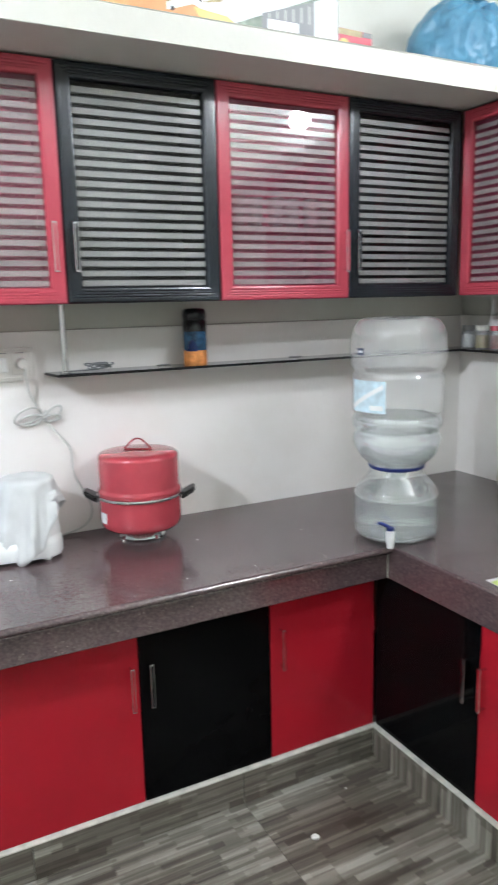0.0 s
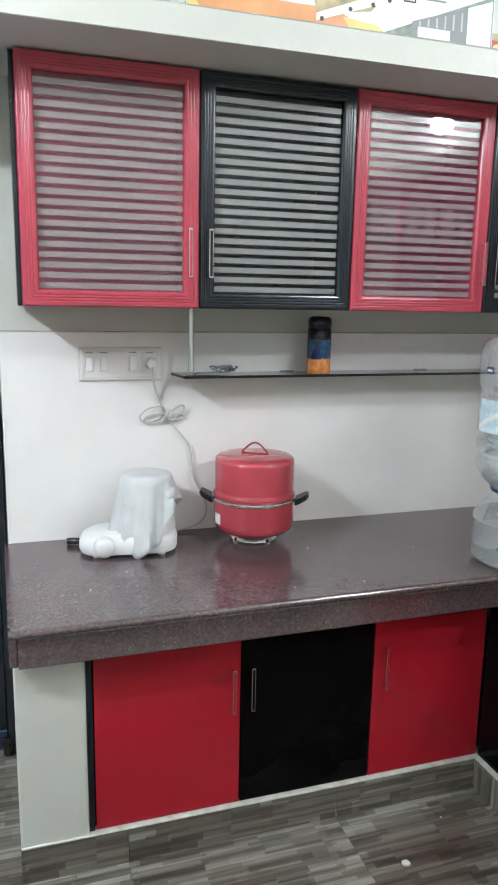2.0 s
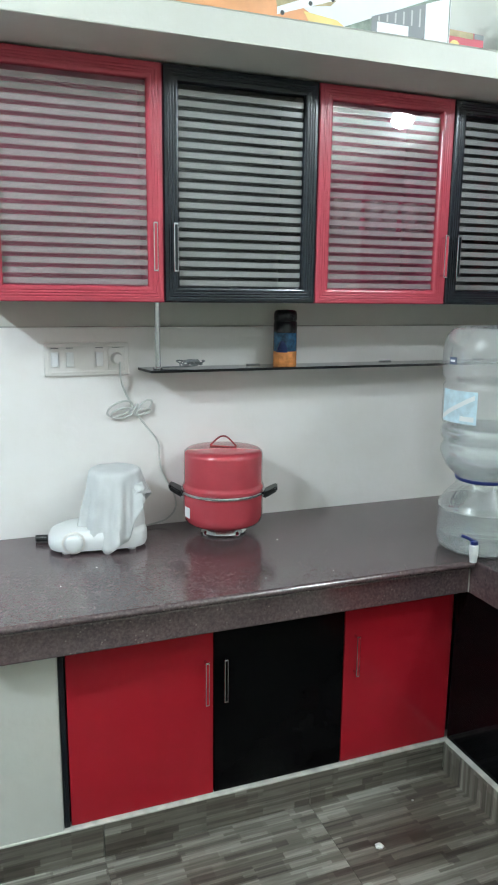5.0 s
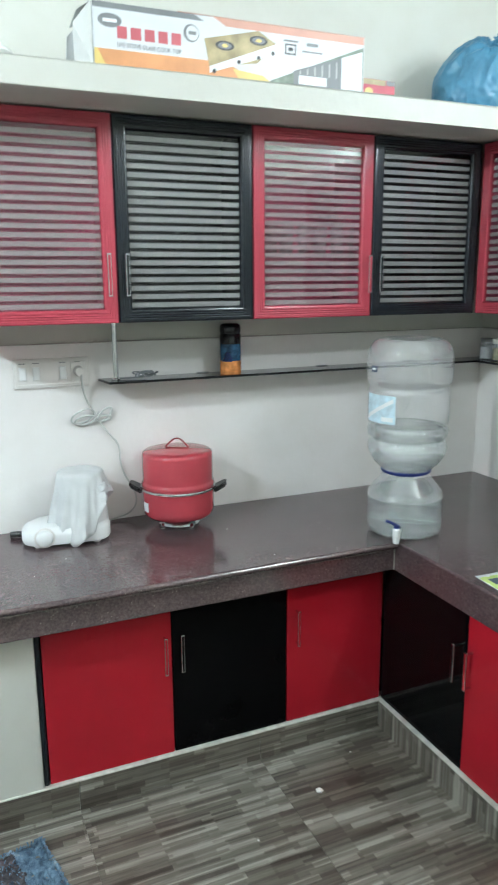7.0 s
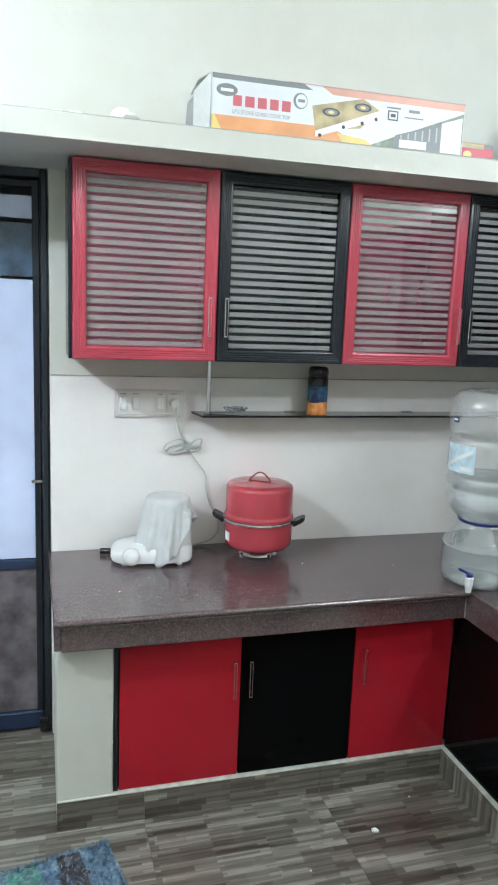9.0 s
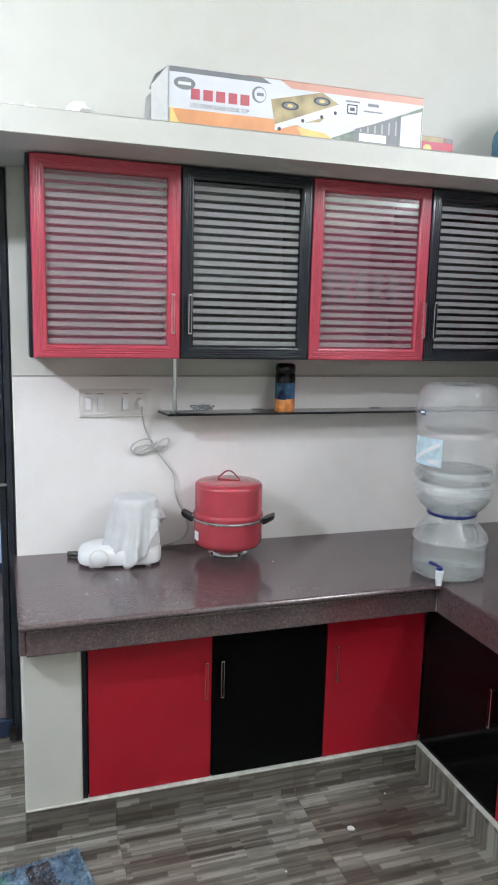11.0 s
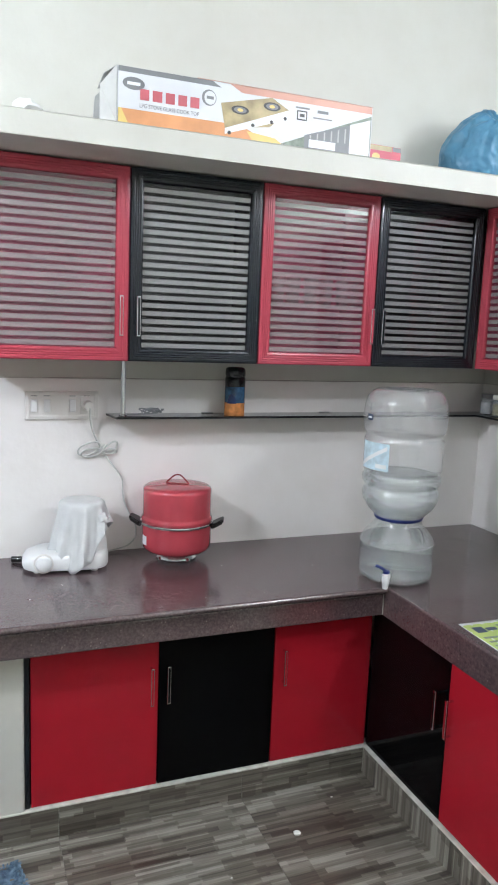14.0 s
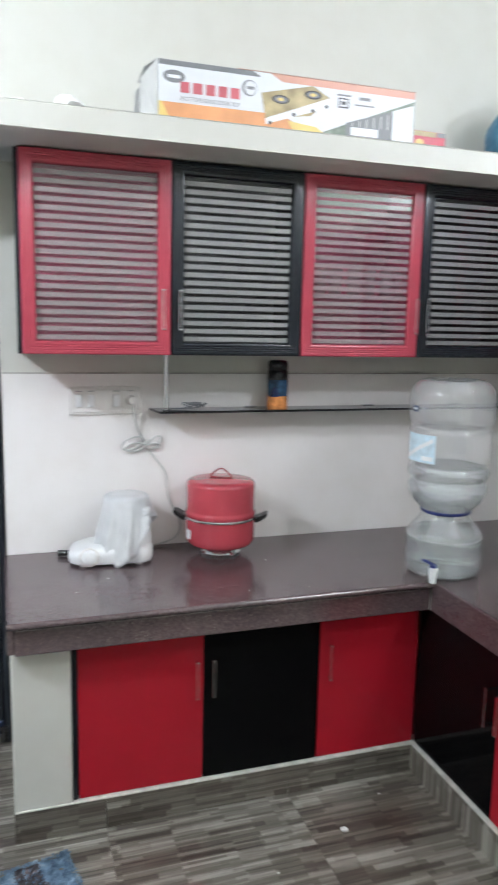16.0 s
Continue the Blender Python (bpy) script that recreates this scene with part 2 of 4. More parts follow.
M = {
    "wall": wall_paint("cream_wall_paint", (0.62, 0.612, 0.552)),
    "dado": wall_paint("pale_dado_paint", (0.845, 0.812, 0.783)),
    "loft": wall_paint("cream_loft_paint", (0.62, 0.61, 0.55)),
    "ceiling": wall_paint("white_ceiling_paint", (0.78, 0.78, 0.75)),
    "dado_line": plain("grey_dado_line", (0.42, 0.4, 0.36), 0.8, vary=0.3, scale=12),
    "granite": granite("brown_granite"),
    "tile": strip_tile("strip_floor_tile", "x", 0.88),
    "kerb_main": strip_tile("strip_skirting_tile", "xz", 0.85),
    "kerb_side": strip_tile("strip_side_skirting_tile", "z", 0.9),
    "grout": plain("cement_grout", (0.13, 0.12, 0.105), 0.9, grain=0.4),
    "white_cement": plain("white_cement_strip", (0.58, 0.57, 0.51), 0.7, vary=0.2, scale=30, grain=0.5, grain_scale=90),
    "red_gloss": plain("red_gloss_laminate", (0.36, 0.012, 0.022), 0.08, vary=0.05, scale=3, spec=0.3),
    "black_gloss": plain("black_gloss_laminate", (0.0025, 0.0025, 0.0027), 0.07, vary=0.2, scale=3, spec=0.07),
    "red_frame": plain("red_powder_coat", (0.4, 0.048, 0.072), 0.24, vary=0.03, scale=5),
    "black_frame": plain("black_powder_coat", (0.008, 0.011, 0.016), 0.22, vary=0.05, scale=3),
    "red_inside": plain("dark_red_lining", (0.38, 0.028, 0.1), 0.6, vary=0.15),
    "black_inside": plain("black_lining", (0.012, 0.012, 0.013), 0.6, vary=0.3),
    "frost": pane_glass("frosted_white_stripe", (0.9, 0.88, 0.88), 0.03, 0.3, 0.66, (0.43, 0.422, 0.41), 0.2),
    "pane": pane_glass("clear_pane_glass", gloss=0.05, edge=0.6),
    # the pink milk puts the veil of reflected walls into the pane's colour
    "pane_red": pane_glass("red_tinted_pane_glass_with_veil", (1, 0.95, 0.96), 0.06, 0.5, 0.08, (0.4, 0.13, 0.18), 0.012),
    "pane_black": pane_glass("grey_tinted_pane_glass", (0.96, 0.96, 0.96), 0.028, 0.4, 0.0, (0.2, 0.2, 0.2), 0.012),
    "clear": pane_glass("clear_jar_glass", (0.96, 0.97, 0.98), 0.08, 0.4, 0.12, (0.85, 0.86, 0.87)),
    "bottle": pane_glass("clear_bottle_plastic", (0.985, 0.995, 1.0), 0.15, 0.6, 0.17, (1.0, 1.0, 1.0), 0.035),
    "jar_shell": pane_glass("clear_jar_plastic", (0.985, 1.0, 0.995), 0.16, 0.6, 0.13, (1.0, 1.0, 1.0), 0.03),
    "tumbler": pane_glass("clear_tumbler_glass", (0.97, 0.97, 0.98), 0.42, 0.5, 0.3, (0.95, 0.93, 0.93)),
    "jar_water": water("still_water_in_jar"),
    "water": water("still_water"),
    "black_glass": plain("black_glass_shelf", (0.008, 0.009, 0.01), 0.06, vary=0.2),
    "chrome": plain("brushed_steel", (0.66, 0.66, 0.67), 0.16, 1.0, vary=0.1, scale=20),
    "pot_red": plain("red_enamel", (0.4, 0.045, 0.062), 0.2, vary=0.06, scale=10, coat=0.3),
    "pot_wire": plain("dark_red_wire", (0.22, 0.015, 0.02), 0.35),
    "bakelite": plain("black_bakelite", (0.01, 0.009, 0.009), 0.28, vary=0.2),
    "white_plastic": plain("white_plastic", (0.78, 0.78, 0.77), 0.35, vary=0.05),
    "plate_plastic": plain("ivory_switch_plate", (0.74, 0.712, 0.675), 0.4, vary=0.06),
    "cable": plain("pale_grey_cable", (0.55, 0.55, 0.52), 0.5),
    "cloth": plain("pale_grey_cloth", (0.6, 0.605, 0.6), 0.75, vary=0.07, scale=18, grain=0.25, grain_scale=260),
    "blue_plastic": plain("blue_plastic", (0.008, 0.02, 0.14), 0.35),
    "blue_bag": thin_plastic("thin_blue_bag_plastic", (0.1, 0.31, 0.48), 0.3, 0.34),
    "label_blue": plain("pale_blue_label", (0.58, 0.73, 0.8), 0.3, vary=0.2, scale=40),
    "label_white": plain("white_label", (0.8, 0.82, 0.83), 0.4),
    "card_white": plain("white_printed_card", (0.72, 0.73, 0.75), 0.42, vary=0.05),
    "card_inner": plain("grey_card_flap", (0.5, 0.5, 0.48), 0.5, vary=0.15),
    "card_orange": plain("orange_print", (0.66, 0.31, 0.14), 0.42, vary=0.15, scale=9),
    "card_yellow": plain("yellow_print", (0.74, 0.57, 0.2), 0.42, vary=0.15),
    "card_grey": plain("grey_print", (0.2, 0.205, 0.21), 0.45, vary=0.15),
    "card_red": plain("red_print", (0.52, 0.12, 0.14), 0.35, vary=0.1),
    "card_pink": plain("faded_red_print", (0.64, 0.34, 0.26), 0.42, vary=0.1),
    "print_gold": plain("gold_print", (0.4, 0.32, 0.17), 0.4, vary=0.4, scale=18),
    "print_black": plain("black_print", (0.03, 0.03, 0.03), 0.4),
    "print_green": plain("green_print", (0.2, 0.24, 0.19), 0.5, vary=0.4, scale=40),
    "print_navy": plain("navy_print", (0.05, 0.07, 0.12), 0.5),
    "paper_yellow": plain("yellow_green_paper", (0.47, 0.58, 0.17), 0.4, vary=0.1),
    "paper_white": plain("crumpled_white_paper", (0.8, 0.8, 0.77), 0.7, grain=0.4, grain_scale=60),
    "can_black": plain("black_can_paint", (0.012, 0.013, 0.015), 0.25),
    "can_blue": plain("blue_can_print", (0.02, 0.075, 0.15), 0.25, vary=0.7, scale=45),
    "can_orange": plain("orange_can_print", (0.6, 0.23, 0.07), 0.25, vary=0.4, scale=40),
    "can_navy": plain("navy_can_print", (0.015, 0.03, 0.1), 0.25),
    "lid_white": plain("white_lid", (0.72, 0.7, 0.62), 0.4),
    "lid_red": plain("red_lid", (0.5, 0.06, 0.09), 0.4),
    "lid_pink": plain("pink_lid", (0.6, 0.28, 0.3), 0.4),
    "lid_grey": plain("grey_lid", (0.3, 0.3, 0.3), 0.4),
    "spice": plain("pale_spice", (0.5, 0.42, 0.2), 0.8, vary=0.4, scale=90),
    "spice_red": plain("red_spice", (0.35, 0.12, 0.1), 0.8, vary=0.4, scale=90),
    "board": plain("cream_board", (0.62, 0.6, 0.52), 0.5, vary=0.08, grain=0.2),
    "door_dark": plain("dark_grey_aluminium", (0.02, 0.024, 0.032), 0.4, 0.3),
    "door_frost": plain("lavender_frosted_glass", (0.6, 0.66, 0.88), 0.35, vary=0.15, scale=3),
    "door_blue": plain("blue_tinted_glass", (0.06, 0.1, 0.16), 0.12, vary=0.6, scale=9),
    "door_brown": plain("mottled_brown_panel", (0.13, 0.11, 0.12), 0.4, vary=0.6, scale=11),
    "door_rail": plain("navy_bottom_rail", (0.02, 0.035, 0.08), 0.4),
    "rug": fabric("blue_grey_rag_rug", [(0.02, 0.03, 0.05), (0.07, 0.12, 0.18), (0.16, 0.24, 0.32), (0.33, 0.36, 0.38)], 30),
    "rug_dark": fabric("dark_rag_strip", [(0.01, 0.01, 0.015), (0.05, 0.045, 0.05), (0.2, 0.16, 0.17)], 40),
    "rug_green": fabric("green_rag_strip", [(0.02, 0.07, 0.06), (0.07, 0.2, 0.17), (0.25, 0.33, 0.3)], 40),
    "bulb": glow("lit_bulb_left", (0.863, 0.955, 1.075), POWER_L),
    "bulb_b": glow("lit_bulb_right", (0.863, 0.955, 1.075), POWER_R),
    "bulb_s": glow("lit_bulb_high", (0.9, 0.955, 1.04), POWER_S),
    "stain": plain("white_paint_splash", (0.75, 0.75, 0.72), 0.8),
}

# ---- shaping helpers ----
def part(name, bm, material, parent=None, label="", smooth=0.0):
    """Links a bmesh as one mesh object, under a thing or a part."""
    bmesh.ops.recalc_face_normals(bm, faces=bm.faces[:])
    me = bpy.data.meshes.new(name)
    bm.to_mesh(me)
    bm.free()
    me.materials.append(M[material] if isinstance(material, str) else material)
    if smooth:
        me.polygons.foreach_set("use_smooth", [True] * len(me.polygons))
        me.set_sharp_from_angle(angle=radians(smooth))
    ob = new(name, me)
    if parent:
        ob.parent = parent
    if label:
        tagged(ob, label)
    return ob


def shared(name, me, parent, at=(0, 0, 0), turn=None):
    ob = new(name, me)
    ob.parent = parent
    ob.matrix_basis = pose(*at) if turn is None else pose(*at, *turn)
    return ob


def thing(name, m, label, category, group="", kind=""):
    ob = new(name)
    ob.matrix_basis = m
    ob.empty_display_size = 0.05
    return tagged(ob, label, category, group, kind)


def box(x0, x1, y0, y1, z0, z1, bevel=0.0, segments=2, bm=None):
    own = bm is None
    bm = bm or bmesh.new()
    g = bmesh.ops.create_cube(bm, size=1.0)
    bmesh.ops.transform(bm, verts=g["verts"], matrix=Matrix.LocRotScale(((x0 + x1) / 2, (y0 + y1) / 2, (z0 + z1) / 2), None, (x1 - x0, y1 - y0, z1 - z0)))
    if bevel:
        es = {e for v in g["verts"] for e in v.link_edges}
        bmesh.ops.bevel(bm, geom=list(es), offset=bevel, segments=segments, affect="EDGES", profile=0.5)
    return bm


def lathe(profile, steps=48, bm=None, wobble=None):
    """Turns (radius, z) points about z."""
    bm = bm or bmesh.new()
    rings = []
    for r, z in profile:
        if r < 1e-5:
            rings.append([bm.verts.new((0, 0, z))])
        else:
            ring = []
            for i in range(steps):
                a = 2 * math.pi * i / steps
                rr = r * (wobble(a, z) if wobble else 1)
                ring.append(bm.verts.new((rr * math.cos(a), rr * math.sin(a), z)))
            rings.append(ring)
    for a, b in zip(rings, rings[1:]):
        for i in range(steps):
            j = (i + 1) % steps
            if len(a) == 1 and len(b) > 1:
                bm.faces.new((a[0], b[i], b[j]))
            elif len(b) == 1 and len(a) > 1:
                bm.faces.new((a[i], a[j], b[0]))
            elif len(a) > 1:
                bm.faces.new((a[i], a[j], b[j], b[i]))
    return bm


def tube(points, radius, sides=10, closed=False, bm=None, smooth=0):
    """A round rod along points; smooth: rounds of corner smoothing."""
    bm = bm or bmesh.new()
    pts = [Vector(p) for p in points]
    for _ in range(smooth):
        out = [] if closed else [pts[0]]
        for a, b in zip(pts, pts[1:] + ([pts[0]] if closed else [])):
            out += [a.lerp(b, 0.25), a.lerp(b, 0.75)]
        pts = out if closed else out + [pts[-1]]
    rings, up = [], None
    n = len(pts)
    for i, p in enumerate(pts):
        d = (pts[(i + 1) % n] - pts[i - 1]) if closed else (pts[min(i + 1, n - 1)] - pts[max(i - 1, 0)])
        d.normalize()
        if up is None:
            up = d.orthogonal().normalized()
        up = (up - d * up.dot(d)).normalized()
        side = d.cross(up)
        rings.append([bm.verts.new(p + radius * (math.cos(2 * math.pi * k / sides) * up + math.sin(2 * math.pi * k / sides) * side)) for k in range(sides)])
    pairs = list(zip(rings, rings[1:])) + ([(rings[-1], rings[0])] if closed else [])
    for a, b in pairs:
        for k in range(sides):
            bm.faces.new((a[k], a[(k + 1) % sides], b[(k + 1) % sides], b[k]))
    if not closed:
        bm.faces.new(rings[0])
        bm.faces.new(rings[-1])
    return bm


def extrude_profile(profile, x0, x1, bm=None):
    """A closed (y, z) outline drawn out along x."""
    bm = bm or bmesh.new()
    a = [bm.verts.new((x0, y, z)) for y, z in profile]
    b = [bm.verts.new((x1, y, z)) for y, z in profile]
    n = len(profile)
    for i in range(n):
        bm.faces.new((a[i], a[(i + 1) % n], b[(i + 1) % n], b[i]))
    bm.faces.new(a)
    bm.faces.new(b)
    return bm


def prism(outline, z0, z1, bm=None):
    """A closed (x, y) outline drawn up from z0 to z1."""
    bm = bm or bmesh.new()
    a = [bm.verts.new((x, y, z0)) for x, y in outline]
    b = [bm.verts.new((x, y, z1)) for x, y in outline]
    n = len(outline)
    for i in range(n):
        bm.faces.new((a[i], a[(i + 1) % n], b[(i + 1) % n], b[i]))
    bm.faces.new(a)
    bm.faces.new(b)
    return bm


def rounded(x0, x1, y0, y1, r, steps=6):
    out = []
    for cx, cy, a0 in ((x1 - r, y1 - r, 0), (x0 + r, y1 - r, 90), (x0 + r, y0 + r, 180), (x1 - r, y0 + r, 270)):
        for i in range(steps + 1):
            a = radians(a0 + 90 * i / steps)
            out.append((cx + r * math.cos(a), cy + r * math.sin(a)))
    return out


# ---- plan ----
WALL_Y, EAST_X, WEST_X, SOUTH_Y, CEIL = 0.552, 0.845, -2.84, -3.3, 2.95
TOP, FASCIA_B = 0.727, 0.622
LOFT_B, LOFT_T, LOFT_Y, LOFT_X = 2.061, 2.132, 0.088, 0.573
WALL_END = -1.34


def structure(name, bm, material, label, smooth=0):
    return tagged(part(name, bm, material, smooth=smooth), label, kind="structure")


# walls
wn = bmesh.new()
box(WALL_END, EAST_X + 0.12, WALL_Y + 0.009, WALL_Y + 0.126, 0, CEIL, bm=wn)
box(WEST_X - 0.12, WALL_END, WALL_Y + 0.009, WALL_Y + 0.126, 2.06, CEIL, bm=wn)
box(WEST_X - 0.12, -2.2, WALL_Y + 0.006, WALL_Y + 0.126, 0, 2.06, bm=wn)
structure("wall_north", wn, "wall", "cream painted plaster wall behind the counter")
dado = structure("dado", box(WALL_END + 0.002, EAST_X, WALL_Y, WALL_Y + 0.009, 0, 1.369, 0.0015, 1), "dado", "pale smooth dado panel on the wall above the counter")
structure("wall_east", box(EAST_X, EAST_X + 0.12, SOUTH_Y, WALL_Y + 0.006, 0, CEIL), "wall", "cream painted side wall")
structure("dado_trim", box(WALL_END + 0.003, EAST_X - 0.0085, WALL_Y - 0.0015, WALL_Y + 0.0088, 1.3692, 1.3725), "dado_line", "thin grey line along the dado top")
structure("dado_trim_east", box(EAST_X - 0.0095, EAST_X - 0.0005, -1.5, WALL_Y - 0.002, 1.3692, 1.3725), "dado_line", "thin grey line along the dado top")
structure("dado_east", box(EAST_X - 0.008, EAST_X, -1.5, WALL_Y, 0, 1.369, 0.002, 1), "dado", "pale smooth dado panel on the side wall")
structure("wall_west", box(WEST_X - 0.12, WEST_X, SOUTH_Y, WALL_Y + 0.006, 0, CEIL), "wall", "cream painted far side wall")
structure("wall_south", box(WEST_X - 0.12, EAST_X + 0.12, SOUTH_Y - 0.12, SOUTH_Y, 0, CEIL), "wall", "cream painted wall closing the kitchen")
structure("wall_passage", box(WEST_X - 0.12, WALL_END + 0.12, 1.9, 2.0, 0, CEIL), "wall", "plain wall beyond the glazed door")
structure("ceiling", box(WEST_X - 0.12, EAST_X + 0.12, SOUTH_Y - 0.12, 2.0, CEIL, CEIL + 0.1), "ceiling", "white painted ceiling")

# concrete loft shelf round two walls
lo = prism([(WEST_X, LOFT_Y), (LOFT_X, LOFT_Y), (LOFT_X, -2.2), (EAST_X, -2.2), (EAST_X, WALL_Y + 0.0085), (WEST_X, WALL_Y + 0.0085)], LOFT_B, LOFT_T)
bmesh.ops.bevel(lo, geom=lo.edges[:], offset=0.004, segments=1, affect="EDGES")
structure("loft_shelf", lo, "loft", "cream plastered concrete loft shelf running round the walls")

# masonry pier under the counter's free end
structure("pier", box(-1.335, -1.165, 0.004, WALL_Y, 0.0, FASCIA_B - 0.001, 0.006, 2), "loft", "cream plastered pier under the counter end")
# kerb base with white cement top
kb = box(-1.332, 0.0112, 0.0115, 0.05, 0, 0.0995)
box(-1.334, 0.05, -0.0012, 0.05, 0.0995, 0.1045, 0.0012, 1, bm=kb)
structure("kerb", kb, "white_cement", "tiled kerb with a cream cement top under the base cabinets")
kb = box(0.0115, 0.05, -1.48, 0.0, 0, 0.0995)
box(-0.0012, 0.05, -1.48, -0.0016, 0.0995, 0.1045, 0.0012, 1, bm=kb)
structure("kerb_side", kb, "white_cement", "tiled kerb with a cream cement top under the side cabinets")
structure("plinth_fill", box(0.05, EAST_X, -1.48, WALL_Y, 0, 0.098), "grout", "raised cement plinth under the side cabinets")
structure("plinth", box(-1.17, 0.05, 0.05, WALL_Y, 0, 0.098), "grout", "raised cement plinth under the cabinets")


# ---- base cabinets ----
def bar_handle(parent, x, z0, z1, y, colour, out=0.026, wide=0.011):
    """A flat bar on two arms, with bright edges round an inlay in the door's colour."""
    bm = bmesh.new()
    box(x - wide / 2, x + wide / 2, y - out, y - out + 0.004, z0, z1, 0.0012, 2, bm=bm)
    for z in (z0 + 0.004, z1 - 0.010):
        box(x - 0.003, x + 0.003, y - out + 0.0035, y, z, z + 0.006, 0.0008, 1, bm=bm)
    bar = part("handle", bm, "chrome", parent, "slim steel bar handle with a coloured inlay")
    part("inlay", box(x - wide / 2 + 0.0024, x + wide / 2 - 0.0024, y - out - 0.0007, y - out + 0.0005, z0 + 0.004, z1 - 0.004, 0.0003, 1), colour, bar, "coloured inlay strip")
    return bar


def base_cabinet(m, width, colour, handle_x, label, frame_left=0.0):
    """Origin at the left end of the front, at the plinth; x along the front, y into the wall."""
    c = thing("base_cabinet", m, label, "cabinet", "base cabinets")
    h = FASCIA_B - 0.1 + 0.02
    body = bmesh.new()
    for b in ((0, 0.012, 0.022, 0.5, 0.0, h), (width - 0.012, width, 0.022, 0.5, 0.0, h), (0.012, width - 0.012, 0.022, 0.5, 0.0, 0.014),
              (0.012, width - 0.012, 0.486, 0.5, 0.014, h), (0.012, width - 0.012, 0.022, 0.5, h - 0.014, h)):
        box(*b, bm=body)
    part("body", body, "black_inside", c, "black lined carcass")
    if frame_left:
        part("side_strip", box(0.0, frame_left - 0.002, 0.002, 0.021, 0.002, h, 0.001, 1), "black_frame", c, "black edge strip")
    d = part("door", box(frame_left + 0.0015, width - 0.0015, 0.002, 0.02, 0.006, h, 0.0015, 2), colour + "_gloss", c, "glossy %s laminate door" % colour)
    bar_handle(d, handle_x, 0.29, 0.415, 0.002, colour + "_gloss")
    return c


Y_DOOR = 0.012
base_cabinet(pose(-1.163, Y_DOOR, 0.1), 0.406, "red", 0.381, "glossy red base cabinet beside the cream pier, shut", 0.016)
base_cabinet(pose(-0.757, Y_DOOR, 0.1), 0.395, "black", 0.028, "glossy black base cabinet between two red ones, shut")
base_cabinet(pose(-0.362, Y_DOOR, 0.1), 0.373, "red", 0.034, "glossy red base cabinet in the corner, shut")
X_DOOR = 0.012
base_cabinet(pose(X_DOOR, 0.011, 0.1, 0, 0, -90), 0.435, "black", 0.4, "glossy black corner base cabinet under the side counter, shut")
base_cabinet(pose(X_DOOR, -0.424, 0.1, 0, 0, -90), 0.518, "red", 0.022, "glossy red base cabinet under the side counter, shut")
structure("pier_side", box(0.03, EAST_X, -1.48, -0.945, 0.1, FASCIA_B - 0.001), "loft", "cream plastered wall under the side counter")

# ---- granite counter ----
ct = thing("countertop", pose(0, 0, 0), "polished brown granite countertop in two runs, deep front edge", "countertop")
lip = [(WALL_Y - 0.001, TOP)] + [(-0.073 - 0.0095 * math.sin(a), TOP - 0.0095 + 0.0095 * math.cos(a)) for a in (radians(15 * k) for k in range(13))] + [(WALL_Y - 0.001, TOP - 0.019)]
bm = extrude_profile(lip, -1.352, 0.0)
for v in bm.verts:
    if v.co.x < -1.3 and v.co.y < -0.06:
        v.co.x += 0.012
part("main_slab", bm, "granite", ct)
FRONT = -0.0825
part("corner_slab", box(0.0, EAST_X - 0.007, FRONT, WALL_Y - 0.001, TOP - 0.019, TOP), "granite", ct)
side = [(-EAST_X + 0.007, TOP)] + [(-0.007 + 0.007 * math.sin(a), TOP - 0.007 + 0.007 * math.cos(a)) for a in (radians(15 * k) for k in range(7))] + [(0.0, TOP - 0.019), (-EAST_X + 0.007, TOP - 0.019)]
bm = extrude_profile(side, -1.48, FRONT)
bmesh.ops.transform(bm, verts=bm.verts[:], matrix=Matrix(((0, -1, 0, 0), (1, 0, 0, 0), (0, 0, 1, 0), (0, 0, 0, 1))))
part("side_slab", bm, "granite", ct)
part("front_edge", box(-1.321, 0.004, -0.056, -0.034, FASCIA_B, TOP - 0.029, 0.003, 2), "granite", ct, "granite front apron")
# black strip that stands in for the shade in the gap below the lip
part("shadow_gap", box(-1.32, 0.003, -0.042, -0.036, TOP - 0.0292, TOP - 0.0192), "black_inside", ct, "recessed joint under the lip, coloured black as its shade")
part("side_edge", box(0.004, 0.024, -1.48, -0.034, FASCIA_B, TOP - 0.0182, 0.0015, 1), "granite", ct, "granite front apron")
part("end_edge", box(-1.341, -1.321, -0.046, WALL_Y - 0.002, FASCIA_B, TOP - 0.0182, 0.004, 2), "granite", ct, "granite end apron")
part("corner_joint", box(0.0004, 0.0038, -0.0586, -0.0562, FASCIA_B + 0.002, TOP - 0.03, 0.0004, 1), "dado_line", ct, "pale cement line in the corner joint")
part("splash_mark", box(-1.1225, -1.1165, -0.0548, -0.0538, 0.651, 0.657, 0.0003, 1), "stain", ct, "white paint splash")


rs = random.Random(11)
for k in range(6):
    mk = lathe([(0, 0.0005), (0.0025 + 0.004 * rs.random(), 0.0004), (0.0026, 0.0)], 9, wobble=lambda a, z, q=rs.random() * 6: 1 + 0.35 * math.sin(2 * a + q) + 0.2 * math.sin(5 * a + q))
    bmesh.ops.scale(mk, vec=(0.6, 0.5, 1), verts=mk.verts[:])
    part("crumb_mark", mk, "stain", ct, "pale dried crumb").location = (-1.25 + 1.2 * rs.random(), -0.03 + 0.5 * rs.random(), TOP)

